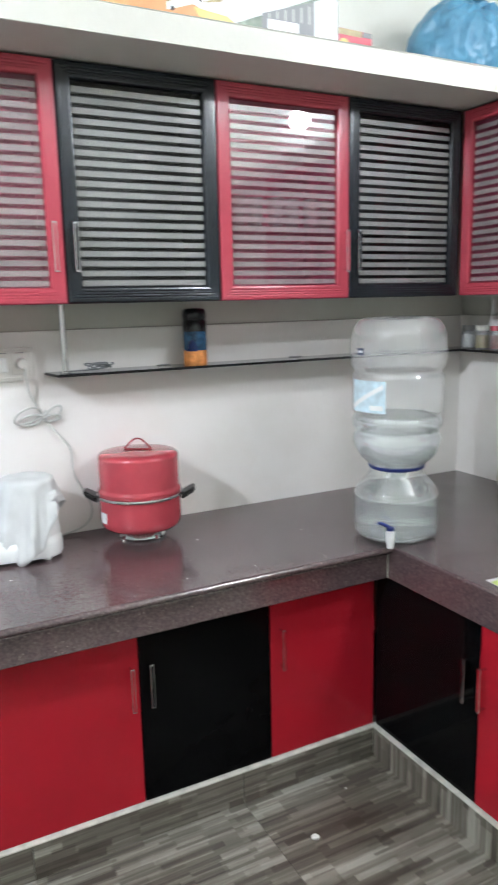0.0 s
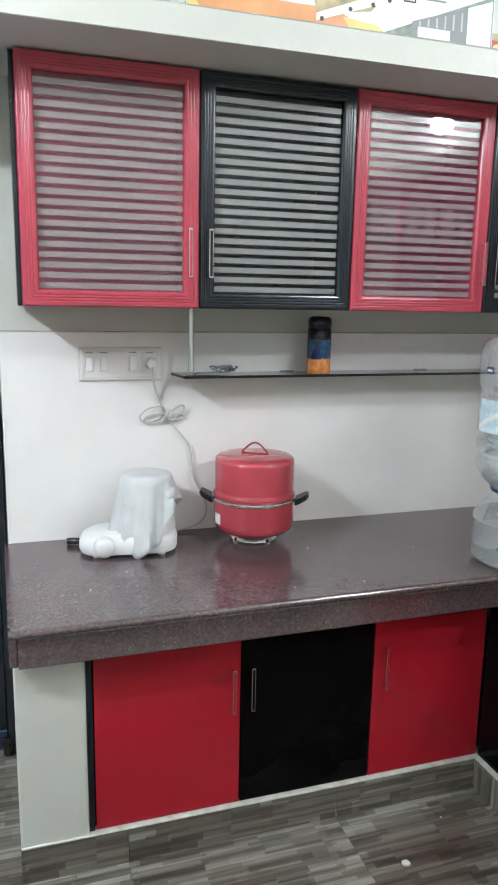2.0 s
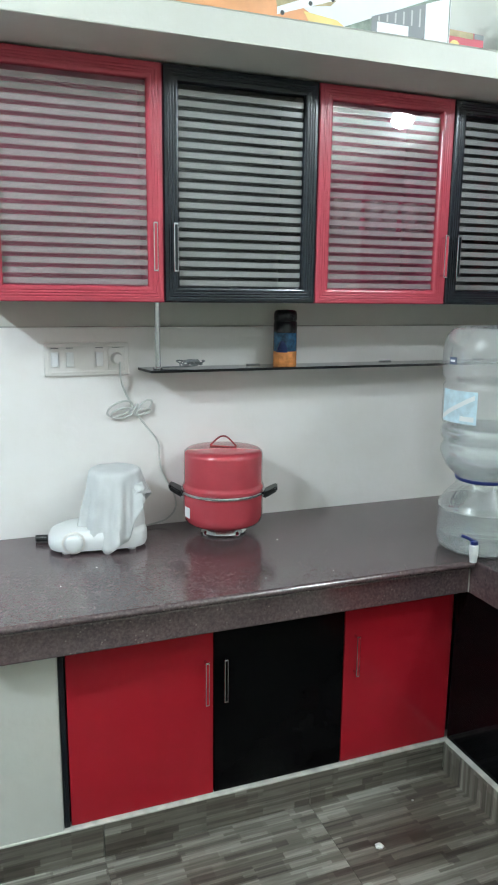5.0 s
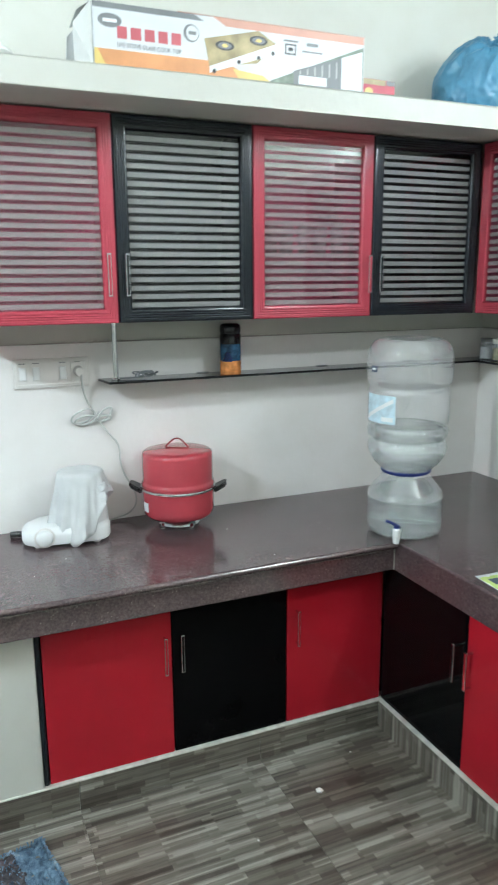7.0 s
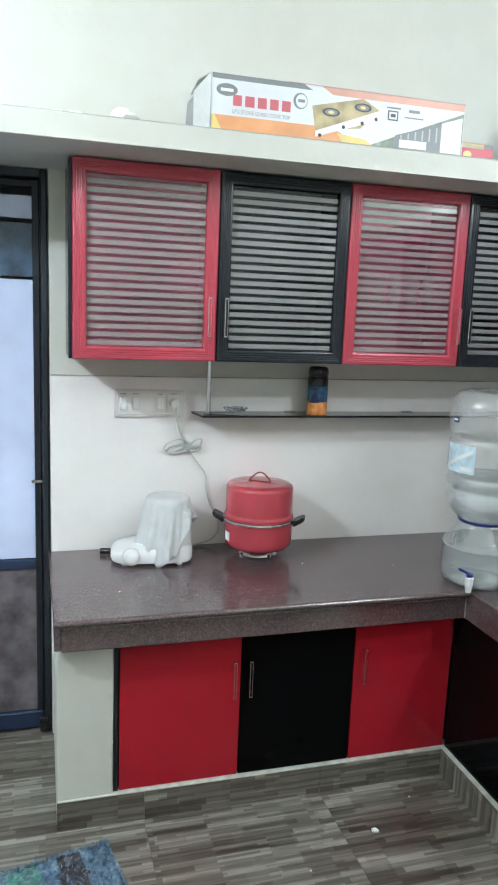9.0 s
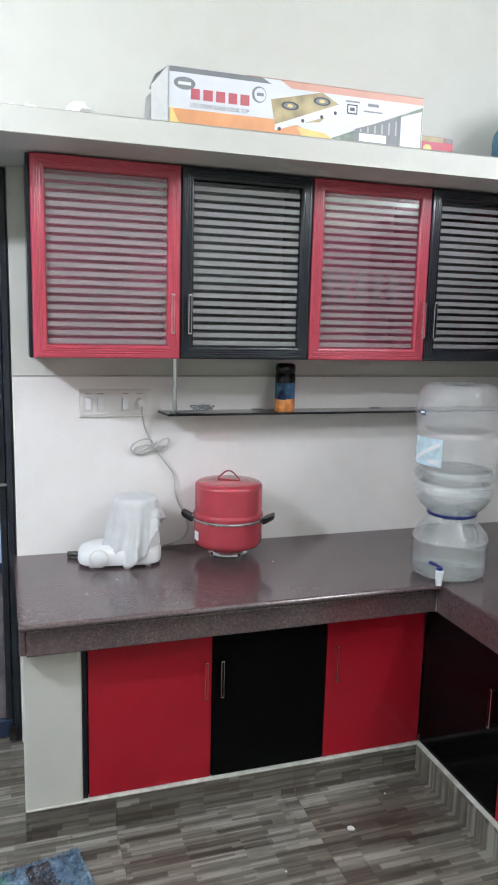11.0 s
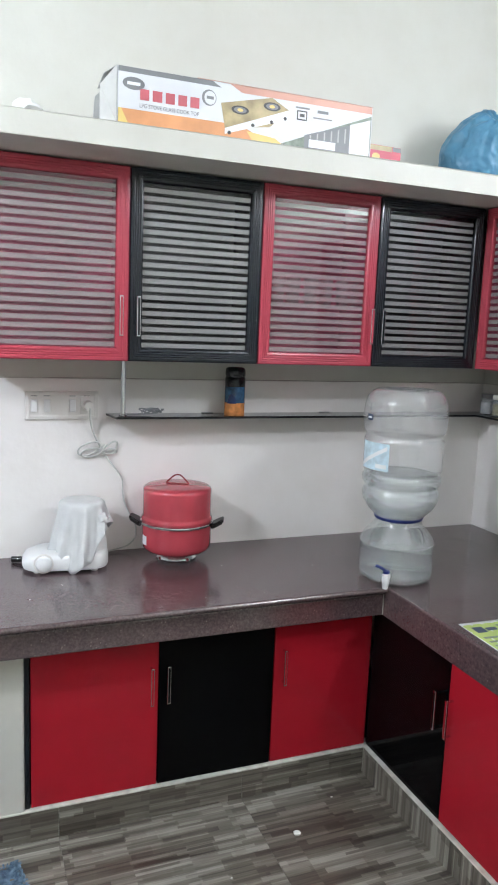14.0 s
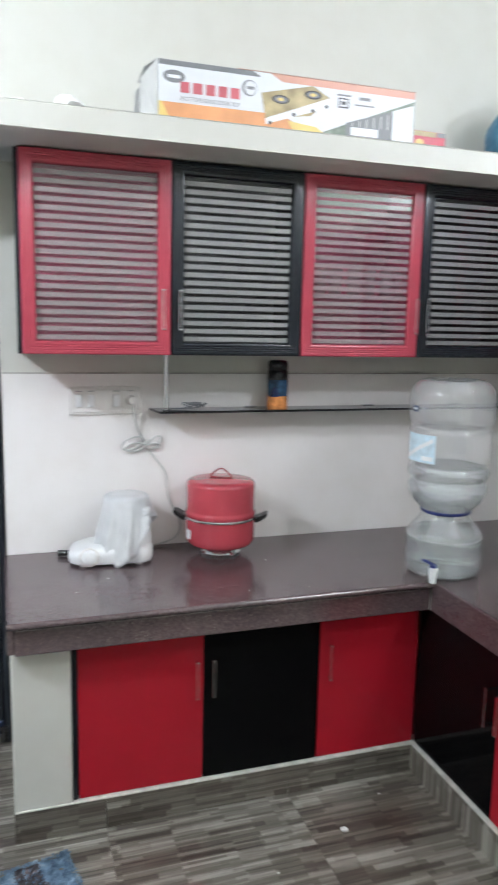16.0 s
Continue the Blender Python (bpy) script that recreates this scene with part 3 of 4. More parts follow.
# ---- wall cabinets ----
def ring_frame(w, h, profile, bm=None):
    """A mitred rectangular frame; profile: (inset, y)."""
    bm = bm or bmesh.new()
    rings = [[bm.verts.new((x, y, z)) for x, z in ((i, i), (w - i, i), (w - i, h - i), (i, h - i))] for i, y in profile]
    for a, b in zip(rings, rings[1:] + rings[:1]):
        for k in range(4):
            bm.faces.new((a[k], a[(k + 1) % 4], b[(k + 1) % 4], b[k]))
    return bm


FLUTES = [(0, 0), (0, -0.0165), (0.0015, -0.0188), (0.004, -0.0198), (0.011, -0.02), (0.0125, -0.0192), (0.0135, -0.019), (0.0145, -0.0192), (0.016, -0.02), (0.0185, -0.02),
          (0.02, -0.0192), (0.021, -0.019), (0.022, -0.0192), (0.0235, -0.02), (0.026, -0.02), (0.0275, -0.0192), (0.0285, -0.019), (0.0295, -0.0192), (0.031, -0.02), (0.035, -0.0199), (0.0385, -0.019), (0.041, -0.016), (0.042, -0.011), (0.042, 0)]


def wall_cabinet(m, width, colour, handle_x, label):
    """Origin at the lower left of the front; x along the front, y into the wall."""
    c = thing("wall_cabinet", m, label, "cabinet", "wall cabinets")
    h, d = LOFT_B - 0.004 - 1.447, 0.24
    body = bmesh.new()
    for b in ((0, 0.012, 0.002, d, 0, h), (width - 0.012, width, 0.002, d, 0, h), (0.012, width - 0.012, 0.002, d, 0, 0.012),
              (0.012, width - 0.012, d - 0.008, d, 0.012, h), (0.012, width - 0.012, 0.002, d, h - 0.012, h)):
        box(*b, bm=body)
    part("body", body, colour + "_inside", c)
    part("inner_shelf", box(0.0125, width - 0.0125, 0.012, d - 0.009, 0.209, 0.218, 0.001, 1), "black_glass", c, "dark glass inner shelf")
    door = ring_frame(width - 0.003, h - 0.002, FLUTES)
    bmesh.ops.transform(door, verts=door.verts[:], matrix=Matrix.Translation((0.0015, 0, 0.001)))
    leaf = part("door", door, colour + "_frame", c, "fluted %s aluminium door frame" % colour)
    x0, x1, z0, z1 = 0.041, width - 0.041, 0.041, h - 0.041
    p = part("pane", box(x0, x1, -0.0085, -0.0045, z0, z1), "pane_" + colour, leaf, "clear glass pane with frosted stripes")
    p.visible_shadow = False
    count = 20
    pitch = (z1 - z0 - 0.01) / count
    sm = None
    for i in range(count):
        z = z0 + 0.006 + i * pitch
        if sm is None:
            first = part("stripe", box(x0 + 0.001, x1 - 0.001, -0.0042, -0.0034, 0, pitch * 0.56), "frost", leaf)
            first.location.z = z
            sm = first.data
        else:
            shared("stripe", sm, leaf, (0, 0, z))
    bar_handle(leaf, handle_x, 0.082, 0.21, -0.019, colour + "_frame", 0.026, 0.0125)
    return c


YU = 0.305
edges = [-1.273, -0.81, -0.356, 0.1, 0.563]
wall_cabinet(pose(edges[0], YU, 1.447), edges[1] - edges[0], "red", 0.434, "red aluminium wall cabinet with striped glass door, at the end")
wall_cabinet(pose(edges[1], YU, 1.447), edges[2] - edges[1], "black", 0.027, "black aluminium wall cabinet with a striped glass door")
wall_cabinet(pose(edges[2], YU, 1.447), edges[3] - edges[2], "red", 0.437, "red aluminium wall cabinet, striped glass door, glasses inside")
wall_cabinet(pose(edges[3], YU, 1.447), edges[4] - edges[3], "black", 0.027, "black aluminium wall cabinet with striped glass door, in the corner")
XU = 0.585
for i, (y, col) in enumerate(((0.284, "red"), (-0.172, "black"), (-0.628, "red"))):
    wall_cabinet(pose(XU, y, 1.447, 0, 0, -90), 0.454, col, 0.027 if i == 1 else 0.427, "%s aluminium wall cabinet with striped glass door, side wall" % col)
part("end_panel", box(-0.012, -0.001, 0.004, 0.24, 0, LOFT_B - 0.004 - 1.447, 0.001, 1), "black_frame", bpy.data.objects["wall_cabinet"], "black outer side panel")

# drinking glasses on the inner shelf
for i in range(6):
    g = thing("drinking_glass", pose(-0.262 + 0.066 * i, 0.358 + 0.014 * (i % 2), 1.6655), "clear drinking glass on the shelf inside the red cabinet", "glass", "glasses in the cabinet")
    part("cup", lathe([(0, 0), (0.022, 0), (0.024, 0.003), (0.029, 0.088), (0.0295, 0.09), (0.0285, 0.0905), (0.0275, 0.088), (0.0225, 0.012), (0, 0.01)], 20), "tumbler", g, smooth=40)

# ---- black glass wall shelf, with its hanger ----
SH = 1.245
ws = thing("wall_shelf", pose(0, 0, 0), "thin black glass wall shelf turning the corner under the cabinets", "shelf")
bm = prism([(-0.834, WALL_Y - 0.002), (-0.818, 0.434), (EAST_X - 0.126, 0.434), (EAST_X - 0.126, -0.7), (EAST_X - 0.007, -0.7), (EAST_X - 0.007, WALL_Y - 0.002)], SH - 0.008, SH)
bmesh.ops.bevel(bm, geom=bm.edges[:], offset=0.0012, segments=1, affect="EDGES")
part("glass", bm, "black_glass", ws)
part("hanger_post", lathe([(0, SH + 0.0005), (0.014, SH + 0.0005), (0.014, SH + 0.006), (0.009, SH + 0.008), (0.009, 1.444), (0.015, 1.4445), (0, 1.4445)], 20), "chrome", ws, "round steel post", smooth=40).location = (-0.787, 0.475, 0)
for x in (-0.45, 0.05, 0.45):
    part("clip", box(x - 0.022, x + 0.022, WALL_Y - 0.016, WALL_Y - 0.003, SH + 0.0003, SH + 0.003, 0.0008, 1), "lid_grey", ws, "small grey shelf clip")

# spray can on the shelf
can = thing("spray_can", pose(-0.364, 0.48, SH), "black, blue and orange printed can standing on the wall shelf", "can")
part("lower_print", lathe([(0, 0.0), (0.036, 0.0), (0.038, 0.003), (0.038, 0.048), (0, 0.048)], 32), "can_orange", can, "orange printed band", smooth=40)
part("upper_print", lathe([(0.0, 0.0485), (0.038, 0.0485), (0.038, 0.108), (0, 0.108)], 32), "can_blue", can, "blue printed band", smooth=40)
bmesh_cap = lathe([(0, 0.1085), (0.038, 0.1085), (0.038, 0.139), (0.0355, 0.143), (0.0355, 0.146), (0.0375, 0.149), (0.0375, 0.166), (0.035, 0.175), (0.028, 0.1795), (0, 0.181)], 32)
part("cap", bmesh_cap, "can_black", can, "black plastic cap", smooth=40)
w = bmesh.new()
for k in range(9):
    box(0.0375 * math.cos(3.6 + k * 0.1) - 0.0035, 0.0375 * math.cos(3.6 + k * 0.1) + 0.0035, 0.0375 * math.sin(3.6 + k * 0.1) - 0.002, 0.0375 * math.sin(3.6 + k * 0.1) + 0.001, 0.046, 0.052 + 0.03 * abs(math.sin(0.35 * k)), bm=w)
part("swirl", w, "can_navy", can, "navy swirl print")

# loose wire coil on the shelf
pts = []
for i in range(60):
    a = i * 0.55
    pts.append((0.035 * math.cos(a) * (1 - 0.004 * i) + 0.0006 * i, 0.018 * math.sin(a * 1.1), 0.006 + 0.018 * abs(math.sin(a * 0.63))))
pts = [(-0.10, 0.01, 0.003), (-0.06, 0.012, 0.003)] + pts
coil = part("wire_coil", tube(pts, 0.0024, 6, smooth=1), "card_grey", smooth=60)
coil.location = (-0.70, 0.475, SH + 0.001)
tagged(coil, "small tangle of dark wire lying on the wall shelf", "wire")


# spice jars on the side shelf
def spice_jar(y, lid, fill, h=0.07, r=0.029):
    j = thing("spice_jar", pose(0.785, y, SH), "small clear spice jar, %s lid, on the side shelf" % lid.split("_")[1], "jar", "spice jars on the shelf")
    part("glass_body", lathe([(0, 0), (r - 0.002, 0), (r, 0.003), (r, h - 0.01), (r - 0.004, h), (r - 0.006, h), (r - 0.003, h - 0.011), (r - 0.003, 0.004), (0, 0.003)], 24), "clear", j, smooth=40)
    part("contents", lathe([(0, 0.0045), (r - 0.0045, 0.0045), (r - 0.0045, h * 0.72), (0, h * 0.76)], 20), fill, j, smooth=40)
    part("lid", lathe([(0, h + 0.0005), (r - 0.003, h + 0.0005), (r - 0.0025, h + 0.016), (r - 0.004, h + 0.018), (0, h + 0.018)], 24), lid, j, "%s screw lid" % lid.split("_")[1], smooth=40)


for y, lid, fill in ((0.452, "lid_grey", "plate_plastic"), (0.378, "lid_white", "spice"), (0.305, "lid_red", "spice_red"), (0.232, "lid_pink", "spice_red"), (0.16, "lid_white", "spice")):
    spice_jar(y, lid, fill)

# ---- switch board and cable ----
sb = thing("switch_board", pose(-0.989, WALL_Y, 1.274), "ivory switch board with three switches and a plugged-in socket", "switch board")
part("plate", box(-0.127, 0.127, -0.009, -0.0005, -0.05, 0.05, 0.003, 2), "plate_plastic", sb)
part("raised_frame", ring_frame(0.236, 0.084, [(0, 0), (0, -0.0025), (0.003, -0.003), (0.006, -0.0025), (0.006, 0)]), "plate_plastic", sb).location = (-0.118, -0.0088, -0.042)
for x in (-0.096, -0.052, 0.036):
    part("switch", box(x - 0.011, x + 0.011, -0.0145, -0.0085, -0.022, 0.022, 0.002, 2), "white_plastic", sb, "white rocker switch")
    part("switch_surround", ring_frame(0.03, 0.056, [(0, 0), (0, -0.002), (0.003, -0.002), (0.003, 0)]), "plate_plastic", sb).location = (x - 0.015, -0.0088, -0.028)
for x in (-0.096, -0.052, 0.036, 0.087):
    part("mark", box(x - 0.011, x + 0.011, -0.0094, -0.0086, 0.033, 0.0355), "card_grey", sb, "thin grey printed mark")
part("socket", box(0.062, 0.112, -0.0115, -0.0085, -0.03, 0.034, 0.002, 2), "plate_plastic", sb)
pl = bmesh.new()
bmesh.ops.create_cone(pl, cap_ends=True, segments=20, radius1=0.019, radius2=0.014, depth=0.03, matrix=Matrix.Translation((0.088, -0.027, 0.002)) @ Matrix.Rotation(radians(90), 4, "X"))
bmesh.ops.bevel(pl, geom=pl.edges[:], offset=0.0015, segments=2, affect="EDGES")
part("plug", pl, "plate_plastic", sb, "pale round plug", smooth=50)

cb = bmesh.new()
wy = WALL_Y - 0.006
tube([(-0.897, WALL_Y - 0.04, 1.268), (-0.896, WALL_Y - 0.035, 1.235), (-0.886, wy - 0.012, 1.19), (-0.868, wy, 1.15), (-0.85, wy, 1.12)], 0.0035, 8, bm=cb, smooth=2)
for cx, cz, rx, rz, tilt in ((-0.895, 1.118, 0.042, 0.022, 0.35), (-0.888, 1.104, 0.036, 0.016, 0.15), (-0.818, 1.12, 0.031, 0.016, 0.75), (-0.824, 1.106, 0.026, 0.011, 0.1)):
    tube([(cx + rx * math.cos(a) * math.cos(tilt) - rz * math.sin(a) * math.sin(tilt), wy - 0.01 - 0.006 * math.sin(a), cz + rx * math.cos(a) * math.sin(tilt) + rz * math.sin(a) * math.cos(tilt)) for a in (2 * math.pi * k / 20 for k in range(20))], 0.0033, 8, closed=True, bm=cb)
tube([(-0.862, wy - 0.004, 1.095), (-0.85, wy - 0.017, 1.118), (-0.838, wy - 0.004, 1.13)], 0.004, 8, bm=cb, smooth=2)
tube([(-0.848, wy, 1.108), (-0.826, wy - 0.004, 1.078), (-0.803, wy - 0.006, 1.046), (-0.77, wy - 0.006, 1.004), (-0.772, wy - 0.004, 0.94), (-0.755, wy - 0.004, 0.886), (-0.724, wy - 0.004, 0.84), (-0.714, wy - 0.004, 0.782), (-0.742, wy - 0.004, 0.746), (-0.79, wy - 0.012, 0.736), (-0.84, wy - 0.03, 0.7345), (-0.89, 0.50, 0.76)], 0.003, 8, bm=cb, smooth=3)
tagged(part("power_cable", cb, "cable", smooth=60), "pale grey power cable tied in a bow, hanging on the wall", "cable")

# ---- mixer grinder under a cloth ----
mx = thing("mixer_grinder", pose(-0.988, 0.418, TOP, 0, 0, -6), "white plastic mixer grinder, half covered, on the granite counter", "mixer grinder")
bm = bmesh.new()
out = rounded(-0.145, 0.135, -0.085, 0.085, 0.06, 8)
levels = [(1.0, 0.01, 1), (1.03, 0.02, 1), (1.03, 0.05, 1), (0.98, 0.064, 1), (0.86, 0.072, 1)]
rings = [[bm.verts.new((x * s, y * s, z - 0.016 * max(0, -x / 0.145) * (z > 0.03))) for x, y in out] for s, z, _ in levels]
for a, b in zip(rings, rings[1:]):
    for i in range(len(out)):
        bm.faces.new((a[i], a[(i + 1) % len(out)], b[(i + 1) % len(out)], b[i]))
bm.faces.new(rings[0])
bm.faces.new(rings[-1])
part("base", bm, "white_plastic", mx, "white moulded base", smooth=50)
tw = lathe([(0, 0.066), (0.087, 0.066), (0.085, 0.09), (0.079, 0.15), (0.073, 0.215), (0.069, 0.226), (0, 0.228)], 40)
part("tower", tw, "white_plastic", mx, "white motor tower", smooth=40).location = (0.05, 0.0, 0)
kn = lathe([(0, 0), (0.027, 0), (0.027, 0.005), (0.025, 0.011), (0.019, 0.015), (0.008, 0.0165), (0, 0.017)], 32)
bmesh.ops.transform(kn, verts=kn.verts[:], matrix=Matrix.Translation((-0.078, -0.0885, 0.038)) @ Matrix.Rotation(radians(90), 4, "X"))
kr = bmesh.new()
bmesh.ops.create_cone(kr, cap_ends=True, segments=28, radius1=0.033, radius2=0.033, depth=0.006, matrix=Matrix.Translation((-0.078, -0.0875, 0.038)) @ Matrix.Rotation(radians(90), 4, "X"))
part("knob_ring", kr, "plate_plastic", mx, "grey knob surround")
part("knob", kn, "white_plastic", mx, "round white speed knob", smooth=40)
for x, y in ((-0.1, -0.06), (0.09, -0.06), (-0.1, 0.06), (0.09, 0.06)):
    part("foot", lathe([(0, 0), (0.011, 0), (0.012, 0.012), (0, 0.012)], 14), "white_plastic", mx, smooth=40).location = (x, y, 0.0)

cl = bmesh.new()
steps, lv = 72, 18
grid = []
for j in range(lv + 1):
    row = []
    for i in range(steps):
        a = 2 * math.pi * i / steps
        front = 0.5 + 0.5 * math.cos(a - radians(236))
        low = 0.232 - (0.075 + 0.16 * front ** 2.6 + 0.018 * math.sin(4 * a + 1.0) + 0.012 * math.sin(9 * a))
        f = j / lv
        if f < 0.25:
            r, z = 0.074 * (f / 0.25) ** 0.8, 0.2325 + 0.002 * math.sin(6 * a) * f
        else:
            g = (f - 0.25) / 0.75
            z = 0.231 + (low - 0.231) * g
            r = 0.0745 + 0.016 * g * (1 + front) + g * (0.009 * math.sin(8 * a + 2 * g) + 0.006 * math.sin(17 * a + 4 * g))
            r = max(r, 0.07 + 0.018 * (0.232 - z) / 0.166 + 0.0015)
        row.append(cl.verts.new((0.05 + r * math.cos(a), r * math.sin(a), z)))
    grid.append(row)
for a, b in zip(grid[1:], grid[2:]):
    for i in range(steps):
        cl.faces.new((a[i], a[(i + 1) % steps], b[(i + 1) % steps], b[i]))
cl.faces.new(grid[1])
bmesh.ops.delete(cl, geom=grid[0], context="VERTS")
kx = lathe([(0, -0.02), (0.012, -0.016), (0.02, 0.0), (0.014, 0.014), (0, 0.02)], 18, wobble=lambda a, z: 1 + 0.25 * math.sin(5 * a + 90 * z))
bmesh.ops.transform(kx, verts=kx.verts[:], matrix=pose(0.115, -0.055, 0.18, 70, 10, 30))
tmp = bpy.data.meshes.new("cloth_knot")
kx.to_mesh(tmp)
kx.free()
cl.from_mesh(tmp)
bpy.data.meshes.remove(tmp)
cloth = part("dust_cloth", cl, "cloth", smooth=60)
cloth.matrix_basis = mx.matrix_basis.copy()
sol = cloth.modifiers.new("thickness", "SOLIDIFY")
sol.thickness, sol.offset = 0.0016, 1.0
tagged(cloth, "thin grey cloth draped and knotted over the mixer tower", "cloth")

tool = part("dark_grip", tube([(-1.168, 0.497, TOP + 0.0115), (-1.155, 0.494, TOP + 0.012), (-1.14, 0.488, TOP + 0.013), (-1.115, 0.48, TOP + 0.013)], 0.0105, 12, smooth=1), "bakelite", smooth=50)
tagged(tool, "dark plastic tool grip lying on the counter behind the mixer", "tool")

# ---- red steamer pot on its ring stand ----
pot = thing("steamer_pot", pose(-0.597, 0.412, TOP + 0.034), "red enamelled steamer pot with black handles on a steel stand", "cooking pot")
part("body", lathe([(0, 0), (0.088, 0.0), (0.106, 0.004), (0.115, 0.014), (0.118, 0.03), (0.119, 0.098), (0.1165, 0.1), (0, 0.1)], 64), "pot_red", pot, smooth=45)
part("rim_band", lathe([(0.1185, 0.1003), (0.1245, 0.1003), (0.126, 0.104), (0.1245, 0.1085), (0.1185, 0.1085)], 64), "chrome", pot, "bright steel rim", smooth=45)
lid = part("lid", lathe([(0.1, 0.109), (0.119, 0.109), (0.1215, 0.115), (0.1205, 0.122), (0.117, 0.127), (0.1165, 0.132), (0.1165, 0.217), (0.115, 0.226), (0.108, 0.232), (0.09, 0.235), (0.05, 0.238), (0, 0.239)], 64), "pot_red", pot, "deep red enamelled lid", smooth=45)
part("lid_handle", tube([(-0.04, 0.008, 0.239), (-0.034, 0.006, 0.247), (-0.012, 0.0, 0.269), (0.0, 0, 0.272), (0.012, 0, 0.269), (0.034, -0.006, 0.247), (0.04, -0.008, 0.239), (0.02, -0.012, 0.2405), (-0.02, -0.004, 0.2405)], 0.0028, 8, closed=True, smooth=2), "pot_wire", lid, "dark red wire lid handle", smooth=60)
for s in (-1, 1):
    hb = bmesh.new()
    prof = [(-0.03, 0.0), (-0.03, 0.02), (-0.023, 0.042), (0.023, 0.042), (0.03, 0.02), (0.03, 0.0)]
    prism([(s * (0.1195 + y), x) for x, y in prof], 0.082, 0.1, bm=hb)
    bmesh.ops.bevel(hb, geom=hb.edges[:], offset=0.004, segments=2, affect="EDGES")
    for v in hb.verts:
        v.co.z += 0.55 * max(0, abs(v.co.x) - 0.12)
    part("side_handle", hb, "bakelite", pot, "black bakelite side handle", smooth=40)
pt = bmesh.new()
for k in range(4):
    a = radians(205 + 4 * k)
    box(-0.004, 0.004, -0.0004, 0.0004, 0.03, 0.062, bm=pt)
    vs = pt.verts[-8:]
    bmesh.ops.transform(pt, verts=vs, matrix=Matrix.Translation((0.1192 * math.cos(a), 0.1192 * math.sin(a), 0)) @ Matrix.Rotation(a + radians(90), 4, "Z"))
part("sticker", pt, "label_white", pot, "small white sticker")
pot.rotation_euler.z = radians(-22)
pot.scale = (1.06, 1.06, 1.02)

stand = thing("ring_stand", pose(-0.597, 0.412, TOP), "shiny steel ring stand under the red pot", "pot stand")
part("ring", lathe([(0.058, 0.004), (0.072, 0.003), (0.074, 0.008), (0.066, 0.024), (0.062, 0.0335), (0.054, 0.0335), (0.056, 0.02), (0.058, 0.004)], 14, wobble=lambda a, z: 1 + 0.03 * math.sin(7 * a)), "chrome", stand)
for k in range(4):
    a = radians(20 + 90 * k)
    part("foot", lathe([(0, 0), (0.01, 0), (0.011, 0.006), (0.006, 0.014), (0, 0.016)], 12), "chrome", stand, smooth=40).location = (0.068 * math.cos(a), 0.068 * math.sin(a), 0)

# ---- water bottle on its dispenser jar ----
BX, BY = 0.084, 0.012
dj = thing("dispenser_jar", pose(BX, BY, TOP), "clear plastic dispenser jar with a tap, full of water, on granite", "water dispenser")
jar_out = [(0, 0.002), (0.09, 0.0), (0.112, 0.006), (0.1235, 0.017), (0.127, 0.034), (0.1268, 0.06), (0.1255, 0.126), (0.127, 0.129), (0.1275, 0.133), (0.127, 0.137), (0.1245, 0.14), (0.1235, 0.146), (0.122, 0.15), (0.117, 0.157), (0.108, 0.169), (0.094, 0.184), (0.084, 0.196), (0.079, 0.204), (0.077, 0.212)]
j = part("jar_body", lathe(jar_out, 56), "jar_shell", dj, smooth=40)
wlev = [(0, 0.006)] + [(r - 0.005, z + 0.004) for r, z in jar_out[1:9]] + [(0.117, 0.149), (0, 0.1495)]
part("water", lathe(wlev, 56), "jar_water", dj, "clear water", smooth=40)
ang = math.atan2(-0.112, -0.108)
tap = part("tap", bmesh.new(), "white_plastic", dj, "white tap with a blue lever")
tb = bmesh.new()
tube([(0.12, 0, 0.042), (0.15, 0, 0.042)], 0.011, 12, bm=tb)
t2 = lathe([(0, 0.058), (0.009, 0.058), (0.0125, 0.054), (0.013, 0.032), (0.0115, 0.024), (0.01, 0.012), (0.0095, 0.006), (0.0065, 0.006), (0.0065, 0.014), (0, 0.014)], 20)
bmesh.ops.transform(t2, verts=t2.verts[:], matrix=Matrix.Translation((0.15, 0, 0)))
tap_shell = bpy.data.meshes.new("tap_shell")
t2.to_mesh(tap_shell)
t2.free()
tb.from_mesh(tap_shell)
bpy.data.meshes.remove(tap_shell)
tb.to_mesh(tap.data)
tb.free()
tap.rotation_euler.z = ang
lv = bmesh.new()
tube([(0.15, 0, 0.0585), (0.15, 0, 0.068)], 0.0105, 14, bm=lv)
tube([(0.15, 0.0, 0.066), (0.15, -0.016, 0.074), (0.15, -0.036, 0.079)], 0.005, 10, bm=lv, smooth=1)
part("lever", lv, "blue_plastic", tap, "blue tap lever", smooth=50)

